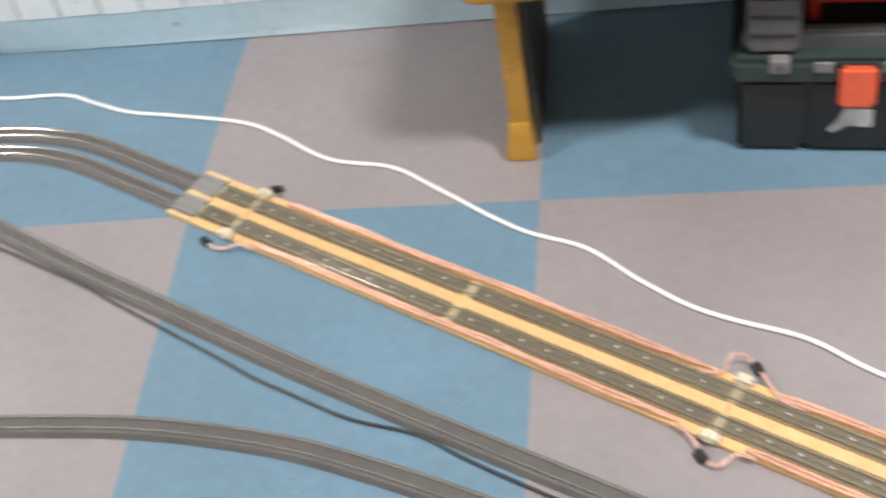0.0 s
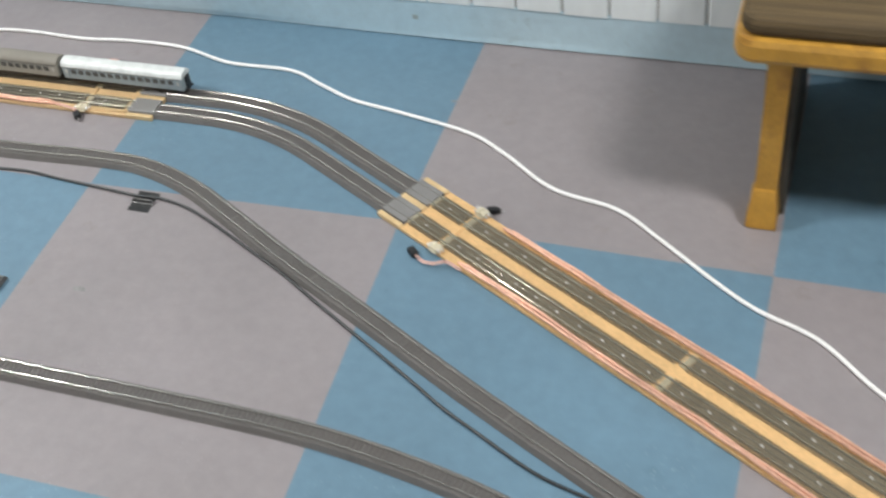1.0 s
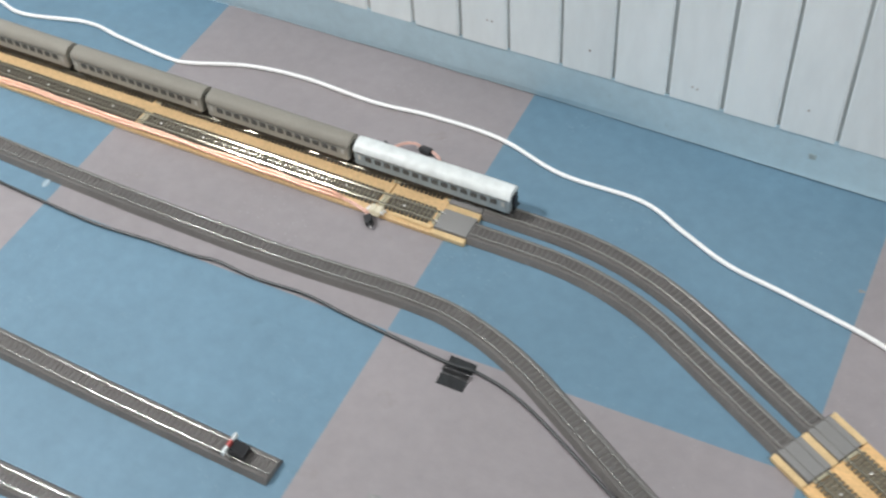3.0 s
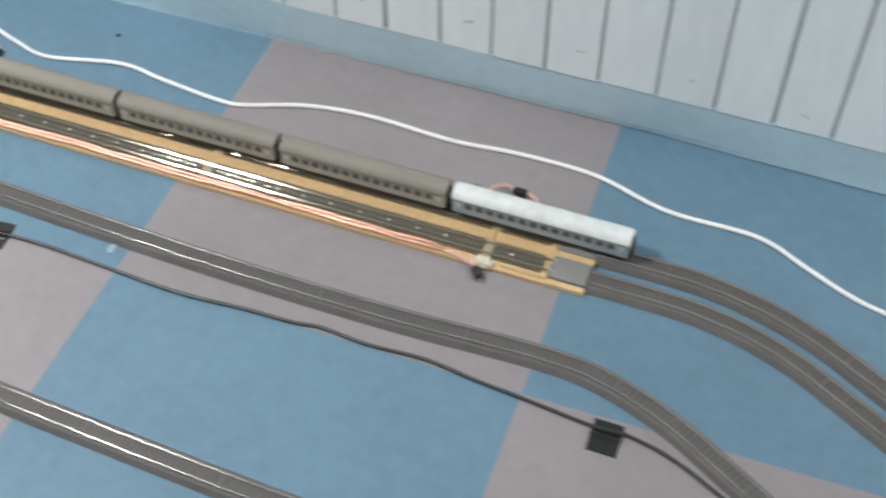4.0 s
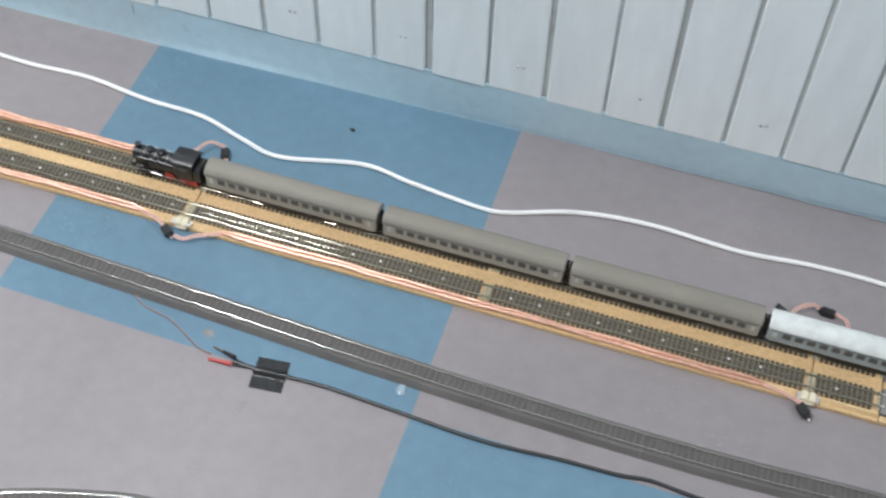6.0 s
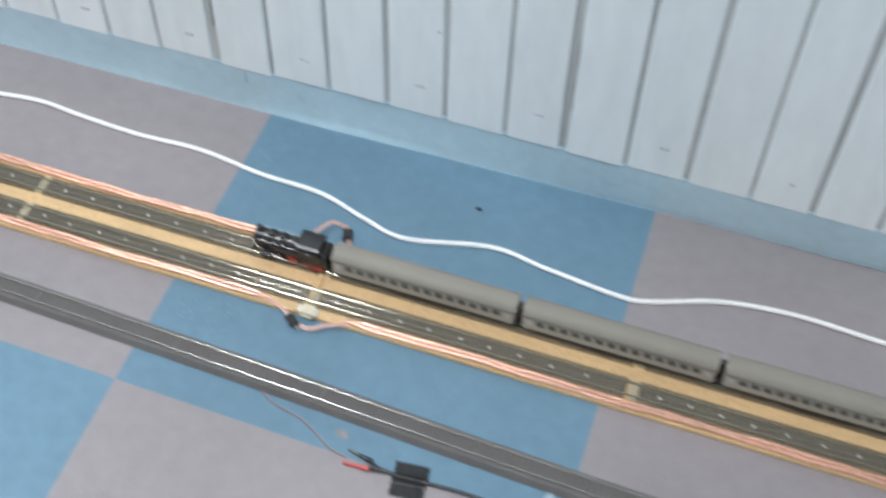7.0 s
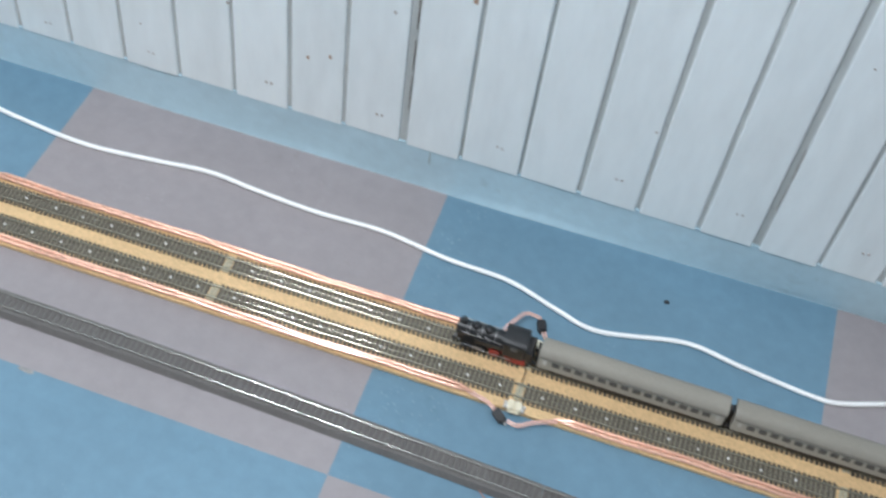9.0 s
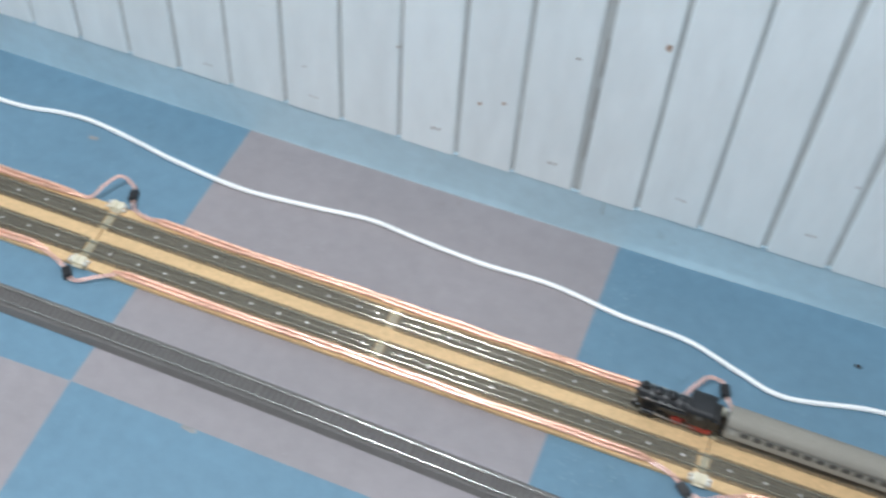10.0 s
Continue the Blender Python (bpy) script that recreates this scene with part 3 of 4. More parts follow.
# plugs beside them, with their wire loops
plug(pose(-1.545, -0.3160, 0.0022, 14, 0, -50))
loop(b_world, [(-1.596, -0.046, 0.011), (-1.578, -0.049, 0.012), (-1.561, -0.053, 0.011), (-1.550, -0.057, 0.0075)])
plug(pose(-1.536, -0.166, 0.0, 0, 0, 175))
jack = thing("jack", "slim black jack at the end of a copper wire", "jack", at=pose(-1.590, -0.179, 0.0, 0, 0, -28))
part("sleeve", rod((-0.009, 0, 0.004), (0.004, 0, 0.004), 0.0036, 0.0028, 12), BLACK_PLASTIC, jack, smooth=True)
part("tip", rod((0.004, 0, 0.004), (0.012, 0, 0.004), 0.0012, seg=8), SCREW, jack)
loop(b_world, [(-1.600, 0.046, 0.011), (-1.585, 0.058, 0.010), (-1.572, 0.078, 0.012), (-1.556, 0.088, 0.008), (-1.546, 0.089, 0.004)])
loop(b_world, [(-1.527, 0.087, 0.004), (-1.512, 0.079, 0.004), (-1.508, 0.066, 0.003)])
plug(pose(-2.364, -0.3155, 0.0022, 14, 0, -40))
loop(b_world, [(-2.410, -0.046, 0.011), (-2.392, -0.050, 0.012), (-2.380, -0.054, 0.008), (-2.371, -0.059, 0.006)])
loop(b_world, [(-2.353, -0.068, 0.005), (-2.339, -0.070, 0.006), (-2.322, -0.060, 0.011), (-2.295, -0.048, 0.011)])
plug(pose(-2.349, -0.170, 0.0, 0, 0, -70))
loop(b_world, [(-2.420, 0.046, 0.011), (-2.398, 0.048, 0.012), (-2.386, 0.068, 0.014), (-2.373, 0.087, 0.016), (-2.359, 0.092, 0.010), (-2.352, 0.092, 0.004)])
loop(b_world, [(-2.344, 0.074, 0.004), (-2.334, 0.055, 0.012), (-2.315, 0.046, 0.012), (-2.290, 0.046, 0.011)])
plug(pose(-3.158, -0.318, 0.0, 0, 0, -50))
loop(b_world, [(-3.215, -0.046, 0.011), (-3.195, -0.050, 0.012), (-3.172, -0.058, 0.008), (-3.163, -0.062, 0.004)])
loop(b_world, [(-3.150, -0.072, 0.004), (-3.138, -0.074, 0.006), (-3.120, -0.062, 0.011), (-3.098, -0.048, 0.011)])
plug(pose(-3.143, -0.177, 0.0, 0, 0, -75))
loop(b_world, [(-3.215, 0.046, 0.011), (-3.190, 0.048, 0.012), (-3.178, 0.066, 0.022), (-3.166, 0.086, 0.024), (-3.152, 0.088, 0.014), (-3.146, 0.085, 0.004)])
loop(b_world, [(-3.139, 0.068, 0.004), (-3.128, 0.052, 0.012), (-3.110, 0.046, 0.012), (-3.088, 0.046, 0.011)])
# slanted boards
plug(pose(-0.873, -0.514, 0.0, 0, 0, -45))
loop(lambda x, y, z: (x, y, z), [(-0.866, -0.521, 0.004), (-0.852, -0.532, 0.005), (-0.834, -0.536, 0.008), (-0.816, -0.529, 0.011), (-0.792, -0.5405, 0.011)])
plug(pose(-0.783, -0.408, 0.0, 0, 0, 10))
plug(pose(-0.163, -0.912, 0.0, 0, 0, -60))
loop(lambda x, y, z: (x, y, z), [(-0.192, -0.868, 0.011), (-0.180, -0.878, 0.012), (-0.170, -0.893, 0.010), (-0.166, -0.902, 0.005)])
loop(lambda x, y, z: (x, y, z), [(-0.156, -0.922, 0.004), (-0.142, -0.928, 0.006), (-0.122, -0.914, 0.011), (-0.100, -0.921, 0.011)])
plug(pose(-0.087, -0.783, 0.0, 0, 0, -70))
loop(lambda x, y, z: (x, y, z), [(-0.160, -0.788, 0.011), (-0.132, -0.792, 0.014), (-0.118, -0.776, 0.024), (-0.104, -0.770, 0.018), (-0.092, -0.775, 0.005)])
loop(lambda x, y, z: (x, y, z), [(-0.083, -0.792, 0.005), (-0.076, -0.812, 0.012), (-0.062, -0.838, 0.012), (-0.036, -0.852, 0.011)])


# ---- train ----
RAILTOP = BT + 0.0048
TRAIN_Y = MID_Y + 0.0235


def coach(x_front, body_mat, roof_mat, label):
    c = thing("coach", label, "model coach", "coaches of the model train", at=pose(x_front, TRAIN_Y, RAILTOP))
    L, W, Z0, Z1, H = 0.2365, 0.0145, 0.0108, 0.0350, 0.0445
    part("body", box(0.001, L - 0.001, -W, W, Z0, Z1, 0.0012), body_mat, c)
    prof = [(-W - 0.0004, Z1 - 0.0005)] + [((W + 0.0004) * math.sin(radians(a)), Z1 + 0.001 + (H - Z1) * (1 - abs(math.sin(radians(a))) ** 2.4) ** 0.75) for a in range(-84, 85, 12)] + [(W + 0.0004, Z1 - 0.0005)]
    bm = bmesh.new()
    rings = []
    for x, k in ((0.0, 0.90), (0.004, 0.975), (0.012, 1.0), (L - 0.012, 1.0), (L - 0.004, 0.975), (L, 0.90)):
        rings.append([bm.verts.new((x, y * (0.99 if k < 1 else 1), Z1 - 0.0005 + (z - Z1 + 0.0005) * k)) for y, z in prof])
    for a, b in zip(rings, rings[1:]):
        for i in range(len(prof) - 1):
            bm.faces.new((a[i], a[i + 1], b[i + 1], b[i]))
        bm.faces.new((a[-1], a[0], b[0], b[-1]))
    bm.faces.new(rings[0]), bm.faces.new(rings[-1][::-1])
    part("roof", bm, roof_mat, c, smooth=True)
    n = 14
    pane = finish(box(-0.0049, 0.0049, -0.0005, 0.0005, -0.0043, 0.0043, 0.0003), "window", COACH_GLASS)
    for side in (-1, 1):
        for i in range(n):
            part("window", pane, None, c).matrix_local = pose(0.0235 + (L - 0.047) * i / (n - 1), side * (W + 0.0002), 0.0265)
        for x in (0.0095, L - 0.0095):
            part("door", box(x - 0.0042, x + 0.0042, side * W - 0.0004, side * W + 0.0004, Z0 + 0.001, Z1 - 0.002, 0.0002), body_mat, c)
            part("door_window", box(x - 0.0026, x + 0.0026, side * (W + 0.0004) - 0.0003, side * (W + 0.0004) + 0.0003, 0.0215, 0.0305, 0.0002), DOOR_PANE, c, "pale door pane")
        part("gutter", box(0.004, L - 0.004, side * (W + 0.0004) - 0.0006, side * (W + 0.0004) + 0.0006, Z1 - 0.0012, Z1 - 0.0002, 0.0002), GUTTER, c, "dark rain gutter under the roof")
    part("underframe", box(0.006, L - 0.006, -0.0122, 0.0122, 0.0050, 0.0107, 0.0004), UNDERFRAME, c)
    part("battery_box", box(0.075, L - 0.075, -0.0124, 0.0124, 0.0024, 0.0052, 0.0004), UNDERFRAME, c)
    for xb in (0.038, L - 0.038):
        bog = part("bogie", box(xb - 0.021, xb + 0.021, -0.0118, 0.0118, 0.0028, 0.0062, 0.0006), UNDERFRAME, c)
        for xw in (-0.0125, 0.0125):
            part("wheel_set", rod((xb + xw, -0.0108, 0.0052), (xb + xw, 0.0108, 0.0052), 0.0052, seg=16), UNDERFRAME, bog)
    for x, d in ((0.0, -1), (L, 1)):
        part("gangway", box(min(x, x + d * 0.0034), max(x, x + d * 0.0034), -0.0055, 0.0055, 0.009, 0.036, 0.0005), BLACK_PLASTIC, c)
        for y in (-0.009, 0.009):
            part("buffer", rod((x, y, 0.0100), (x + d * 0.0036, y, 0.0100), 0.0020, seg=10), UNDERFRAME, c)
    return c


def locomotive(x_front):
    l = thing("locomotive", "black model tank engine with red wheels and bright rods", "model locomotive", at=pose(x_front, TRAIN_Y, RAILTOP))
    part("frame", box(0.004, 0.1035, -0.0075, 0.0075, 0.0088, 0.0125, 0.0006), LOCO_BLACK, l)
    part("front_chassis", box(0.014, 0.049, -0.0072, 0.0072, 0.0030, 0.0087, 0.0005), LOCO_BLACK, l)
    part("chassis", box(0.049, 0.096, -0.0072, 0.0072, 0.0030, 0.0087, 0.0005), LOCO_RED, l, "red chassis block")
    bm = rod((0.0105, 0, 0.0262), (0.066, 0, 0.0262), 0.0098, seg=28)
    part("boiler", bm, LOCO_BLACK, l, smooth=True)
    bm = rod((0.0040, 0, 0.0262), (0.0145, 0, 0.0262), 0.0104, seg=28)
    part("smokebox", bm, LOCO_BLACK, l, smooth=True)
    part("smokebox_door", rod((0.0028, 0, 0.0262), (0.0040, 0, 0.0262), 0.0080, 0.0092, seg=24), LOCO_BLACK, l)
    part("saddle", box(0.005, 0.062, -0.0078, 0.0078, 0.0122, 0.0220, 0.0008), LOCO_BLACK, l)
    part("chimney", rod((0.0100, 0, 0.0350), (0.0100, 0, 0.0435), 0.0034, 0.0040, 18), LOCO_BLACK, l, smooth=True)
    for x, r, h in ((0.0265, 0.0052, 0.0405), (0.0430, 0.0056, 0.0400)):
        bm = rod((x, 0, 0.033), (x, 0, h - 0.002), r, seg=20)
        bmesh.ops.create_uvsphere(bm, u_segments=20, v_segments=8, radius=r, matrix=Matrix.Translation((x, 0, h - 0.002)) @ Matrix.Diagonal((1, 1, 0.55, 1)))
        part("dome", bm, LOCO_BLACK, l, smooth=True)
    for x in (0.0190, 0.0345, 0.0520):
        part("boiler_band", rod((x, 0, 0.0262), (x + 0.0011, 0, 0.0262), 0.0100, seg=28), DULL_STEEL, l, "dull steel boiler band", smooth=True)
    for side in (-1, 1):
        part("side_tank", box(0.028, 0.0655, side * 0.0115 - 0.0016, side * 0.0115 + 0.0016, 0.0168, 0.0262, 0.0009), LOCO_BLACK, l)
        part("handrail", rod((0.010, side * 0.0108, 0.0300), (0.062, side * 0.0108, 0.0300), 0.0005, seg=6), DULL_STEEL, l)
        cyl = part("cylinder", rod((0.0120, side * 0.0128, 0.0078), (0.0270, side * 0.0128, 0.0078), 0.0036, seg=16), LOCO_BLACK, l, smooth=True)
        part("piston_rod", rod((0.0270, side * 0.0138, 0.0078), (0.0440, side * 0.0138, 0.0066), 0.0007, seg=8), STEEL, cyl)
        for x in (0.0360, 0.0555, 0.0750):
            w = part("wheel", rod((x, side * 0.0092, 0.0072), (x, side * 0.0122, 0.0072), 0.0070, seg=24), LOCO_RED if x > 0.05 else LOCO_BLACK, l, "red spoked wheel" if x > 0.05 else "black leading wheel")
            part("tyre", rod((x, side * 0.0090, 0.0072), (x, side * 0.0102, 0.0072), 0.00725, seg=24), DULL_STEEL, w)
        part("coupling_rod", box(0.0330, 0.0780, side * 0.0130 - 0.0005, side * 0.0130 + 0.0005, 0.0046, 0.0060, 0.0003), STEEL, l, "bright coupling rod")
        part("step", box(0.0800, 0.0960, side * 0.0136 - 0.0008, side * 0.0132 + 0.0008, 0.0030, 0.0122, 0.0003), LOCO_RED, l, "red cab step")
        part("cab_window", box(0.0740, 0.0830, side * 0.0149 - 0.0004, side * 0.0149 + 0.0004, 0.0285, 0.0355, 0.0003), COACH_GLASS, l)
    for side in (-1, 1):
        for xa, xb, z in ((0.0160, 0.0185, 0.0312), (0.0300, 0.0345, 0.0318), (0.0400, 0.0465, 0.0308)):
            part("pipe", rod((xa, side * 0.0090, z + 0.0008), (xb, side * 0.0104, z - 0.0022), 0.0008, seg=8), STEEL, l, "short bright pipe on the boiler")
        part("valve_rod", box(0.0180, 0.0400, side * 0.0140 - 0.0006, side * 0.0140 + 0.0006, 0.0098, 0.0112, 0.0003), STEEL, l, "bright valve rod")
    part("cab", box(0.0655, 0.0915, -0.0148, 0.0148, 0.0122, 0.0390, 0.0008), LOCO_BLACK, l)
    roof = [(-0.0162, 0.0386)] + [(0.0162 * math.sin(radians(a)), 0.0392 + 0.0058 * math.cos(radians(a))) for a in range(-84, 85, 14)] + [(0.0162, 0.0386)]
    part("cab_roof", prism(roof, 0.0630, 0.0935), LOCO_BLACK, l, smooth=True)
    part("bunker", box(0.0915, 0.1025, -0.0138, 0.0138, 0.0122, 0.0320, 0.0009), LOCO_BLACK, l)
    part("coal", box(0.0925, 0.1015, -0.0115, 0.0115, 0.0318, 0.0340, 0.0008), UNDERFRAME, l)
    for x, d in ((0.0040, -1), (0.1035, 1)):
        beam = part("buffer_beam", box(x - 0.0008, x + 0.0008, -0.0138, 0.0138, 0.0080, 0.0128, 0.0003), LOCO_BLACK, l)
        for y in (-0.0095, 0.0095):
            part("buffer", rod((x, y, 0.0105), (x + d * 0.0042, y, 0.0105), 0.0016, 0.0024, seg=12), LOCO_BLACK, beam)
    for y in (-0.0085, 0.0085):
        part("lamp", rod((0.0022, y, 0.0152), (0.0052, y, 0.0152), 0.0019, seg=12), STEEL, l)
    return l


TRAIN_X = -2.450
locomotive(TRAIN_X)
for i in range(3):
    coach(TRAIN_X + 0.1095 + 0.2445 * i, COACH_GREEN, COACH_ROOF, "grey-green model passenger coach with dark windows on the far track")
coach(TRAIN_X + 0.1095 + 0.2445 * 3, COACH_PALE, COACH_WHITE, "pale blue model passenger coach with a white roof, last in train")


# ---- cables and tape on the floor ----
def cable(name, knots, r, mat, label, category, n=10):
    w = smooth_way([(x, y, z) for x, y, z in knots], 10)
    ob = part(name, sweep(w, w.cut(0, w.length, 0.01), circle(r, n, 0, r)), mat, None, smooth=True)
    return tagged(ob, label, category)


white = [(-4.3, -0.09), (-3.9, -0.12), (-3.6, -0.09), (-3.388, -0.095), (-3.310, -0.084), (-3.260, -0.081), (-3.190, -0.090), (-3.124, -0.101), (-3.020, -0.1105), (-2.923, -0.102), (-2.842, -0.0925), (-2.773, -0.098), (-2.683, -0.103),
         (-2.590, -0.100), (-2.495, -0.112), (-2.408, -0.116), (-2.338, -0.137), (-2.277, -0.150), (-2.168, -0.126), (-2.095, -0.135), (-1.995, -0.146),
         (-1.955, -0.141), (-1.872, -0.112), (-1.778, -0.101), (-1.655, -0.106), (-1.560, -0.098), (-1.450, -0.101), (-1.345, -0.130), (-1.225, -0.133),
         (-1.155, -0.163), (-1.085, -0.193), (-1.000, -0.210), (-0.872, -0.240), (-0.800, -0.280), (-0.708, -0.344), (-0.606, -0.370), (-0.535, -0.418),
         (-0.450, -0.483), (-0.385, -0.526), (-0.302, -0.562), (-0.231, -0.625), (-0.165, -0.675), (-0.108, -0.703), (-0.020, -0.738), (0.066, -0.801), (0.25, -0.90), (0.6, -0.98)]
cable("white_cable", [(x, y, 0.0) for x, y in white], 0.0032, WHITE_CABLE, "white mains cable snaking over the floor along the wall", "cable", 12)
black = [(-2.205, -0.468), (-2.160, -0.468), (-2.090, -0.465), (-2.000, -0.469), (-1.890, -0.474), (-1.797, -0.468), (-1.733, -0.466), (-1.695, -0.461), (-1.636, -0.465), (-1.560, -0.461),
         (-1.495, -0.468), (-1.422, -0.474), (-1.345, -0.481), (-1.300, -0.480), (-1.230, -0.499), (-1.104, -0.563), (-1.045, -0.594), (-0.978, -0.635), (-0.885, -0.690),
         (-0.790, -0.747), (-0.745, -0.775), (-0.690, -0.803), (-0.602, -0.846), (-0.510, -0.873), (-0.442, -0.912), (-0.335, -0.967), (-0.1, -1.08)]
cable("black_cable", [(x, y, 0.0) for x, y in black], 0.0024, BLACK_CABLE, "thin black cable lying on the floor beside the inner track", "cable", 8)
cable("brown_wire", [(-2.235, -0.466, 0.0015), (-2.256, -0.462, 0.001), (-2.300, -0.438, 0.001), (-2.345, -0.427, 0.001), (-2.372, -0.405, 0.001)], 0.0009, DULL_WIRE, "thin brown wire running under the inner track", "wire", 6)


def tape(x, y, turn, lx, ly):
    bm = bmesh.new()
    bmesh.ops.create_grid(bm, x_segments=10, y_segments=30, size=0.5)
    for v in bm.verts:
        ridge = 0.0054 * math.exp(-((v.co.y - 0.02) * ly / 0.0036) ** 2)
        v.co = Vector((v.co.x * lx + 0.0006 * math.sin(v.co.y * 40), v.co.y * ly + 0.0005 * math.sin(v.co.x * 33), 0.0008 + ridge + 0.0003 * math.sin(v.co.x * 17 + v.co.y * 9)))
    geom = bmesh.ops.extrude_face_region(bm, geom=bm.faces[:])
    for v in geom["geom"]:
        if isinstance(v, bmesh.types.BMVert):
            v.co.z -= 0.0006
    ob = part("tape", bm, BLACK_TAPE, None, smooth=True)
    ob.matrix_world = pose(x, y, 0, 0, 0, turn)
    return tagged(ob, "square of black tape holding the cable to the floor", "tape", "tape patches")


tape(-2.157, -0.470, 6, 0.040, 0.043)
tape(-1.328, -0.490, 0, 0.036, 0.044)


def clip(m, mat, label):
    c = thing("crocodile_clip", label, "clip", "crocodile clips", at=m)
    own = rod((0, 0, 0.0035), (0.017, 0, 0.0035), 0.0020, 0.0034, 10)
    part("sleeve", own, mat, c, smooth=True)
    part("jaw", box(-0.013, 0.001, -0.0017, 0.0017, 0.0018, 0.0052, 0.0006), RED_PLASTIC if mat is RED_PLASTIC else DULL_STEEL, c)


clip(pose(-2.222, -0.4735, 0, 0, 0, 5), RED_PLASTIC, "red crocodile clip joining a cable to a thin wire")
clip(pose(-2.222, -0.4590, 0, 0, 0, -12), BLACK_PLASTIC, "black crocodile clip beside the red one")
cable("clip_lead", [(-2.206, -0.4725, 0.001), (-2.194, -0.4715, 0.001), (-2.175, -0.468, 0.001)], 0.0012, BLACK_CABLE, "thin black lead from the red clip", "wire", 6)
cable("clip_lead", [(-2.206, -0.4625, 0.001), (-2.194, -0.466, 0.001), (-2.175, -0.468, 0.0015)], 0.0012, BLACK_CABLE, "thin black lead from the black clip", "wire", 6)

# small dark crumb near the wall
bm = bmesh.new()
bmesh.ops.create_icosphere(bm, subdivisions=1, radius=0.0035, matrix=Matrix.Diagonal((1.3, 0.9, 0.5, 1)))
crumb = part("crumb", bm, BLACK_PLASTIC)
crumb.location = (-2.203, -0.07, 0.0018)
tagged(crumb, "small dark crumb on the blue floor", "crumb")

bm = bmesh.new()
bmesh.ops.create_icosphere(bm, subdivisions=2, radius=0.007, matrix=Matrix.Diagonal((0.9, 1.2, 0.22, 1)))
for v in bm.verts:
    v.co += Vector((noise.noise(v.co * 200), noise.noise(v.co * 200 + Vector((5, 0, 0))), 0)) * 0.0015
glue = part("glue_spot", bm, GLUE, smooth=True)
glue.location = (-2.002, -0.4385, 0.0008)
tagged(glue, "small pale drop of dried glue on the floor", "glue spot")

# ---- bench and toolbox ----
bench = thing("bench", "low yellow painted wooden bench against the wall", "bench", at=pose(-0.455, -0.40, 0))
BL = 1.5
def rounded_slab(x1, y1, z0, z1, radius, edge):
    """A slab with rounded corners in plan and eased edges."""
    outline = []
    for cx, cy, a0 in ((radius, radius, 180), (x1 - radius, radius, 270), (x1 - radius, y1 - radius, 0), (radius, y1 - radius, 90)):
        for k in range(7):
            a = radians(a0 + 15 * k)
            outline.append((cx, cy, math.cos(a), math.sin(a)))
    bm = bmesh.new()
    rings = []
    for z, inset in ((z0, edge), (z0 + edge * 0.3, edge * 0.3), (z0 + edge, 0.0), (z1 - edge, 0.0), (z1 - edge * 0.3, edge * 0.3), (z1, edge)):
        rings.append([bm.verts.new((cx + (radius - inset) * ux, cy + (radius - inset) * uy, z)) for cx, cy, ux, uy in outline])
    n = len(outline)
    for a, b in zip(rings, rings[1:]):
        for q in range(n):
            bm.faces.new((a[q], a[(q + 1) % n], b[(q + 1) % n], b[q]))
    bm.faces.new(rings[0][::-1]), bm.faces.new(rings[-1])
    return bm


part("seat", rounded_slab(BL, 0.39, 0.304, 0.342, 0.030, 0.010), BENCH_YELLOW, bench)
for x in (0.038, BL - 0.074):
    # end panel, widened and coloured dark in place of the shade behind the post
    leg = part("leg", box(x + 0.006, x + 0.044, 0.066, 0.36, 0.0, 0.304, 0.003), BENCH_SHADE, bench, "inner end panel, its dark colour standing in for shade")
    post = [(x + 0.004, 0.304), (x + 0.036, 0.304), (x + 0.034, 0.20), (x + 0.032, 0.03), (x + 0.001, 0.03), (x + 0.004, 0.20)]
    part("post", prism(post, 0.050, 0.0655, "y"), BENCH_YELLOW, leg, "yellow front post")
    foot = prism([(0.030, 0.0), (0.092, 0.0), (0.092, 0.030), (0.064, 0.062), (0.048, 0.060), (0.032, 0.024)], x - 0.006, x + 0.037)
    for v in foot.verts:
        if v.co.z > 0.05:
            v.co.x = x + 0.0155 + (v.co.x - x - 0.0155) * 0.72
    bmesh.ops.bevel(foot, geom=foot.edges[:], offset=0.002, segments=2, affect="EDGES")
    part("foot", foot, BENCH_YELLOW, leg, "yellow sloping foot", smooth=True)
mat_thing = part("seat_mat", rounded_slab(BL - 0.014, 0.372, 0, 0.026, 0.026, 0.009), CUSHION, None)
mat_thing.matrix_world = pose(-0.448, -0.394, 0.342)
tagged(mat_thing, "brown striped mat lying on the bench", "mat")

for name, lab, cat, x, y, turn, size, mat in (("grey_box", "small grey plastic box lying on the bench mat", "box", -0.385, -0.245, 8, (0.10, 0.055, 0.04), PALE_GREY),
                                              ("dark_pouch", "dark worn pouch lying on the bench mat", "pouch", -0.29, -0.20, -12, (0.07, 0.05, 0.03), TOOL_BLACK),
                                              ("grey_box", "small grey plastic box lying on the bench mat", "box", -0.23, -0.27, -4, (0.09, 0.05, 0.03), PALE_GREY)):
    ob = part(name, box(-size[0] / 2, size[0] / 2, -size[1] / 2, size[1] / 2, 0, size[2], 0.008, 2), mat, smooth=True)
    ob.matrix_world = pose(x, y, 0.3685, 0, 0, turn)
    tagged(ob, lab, cat)

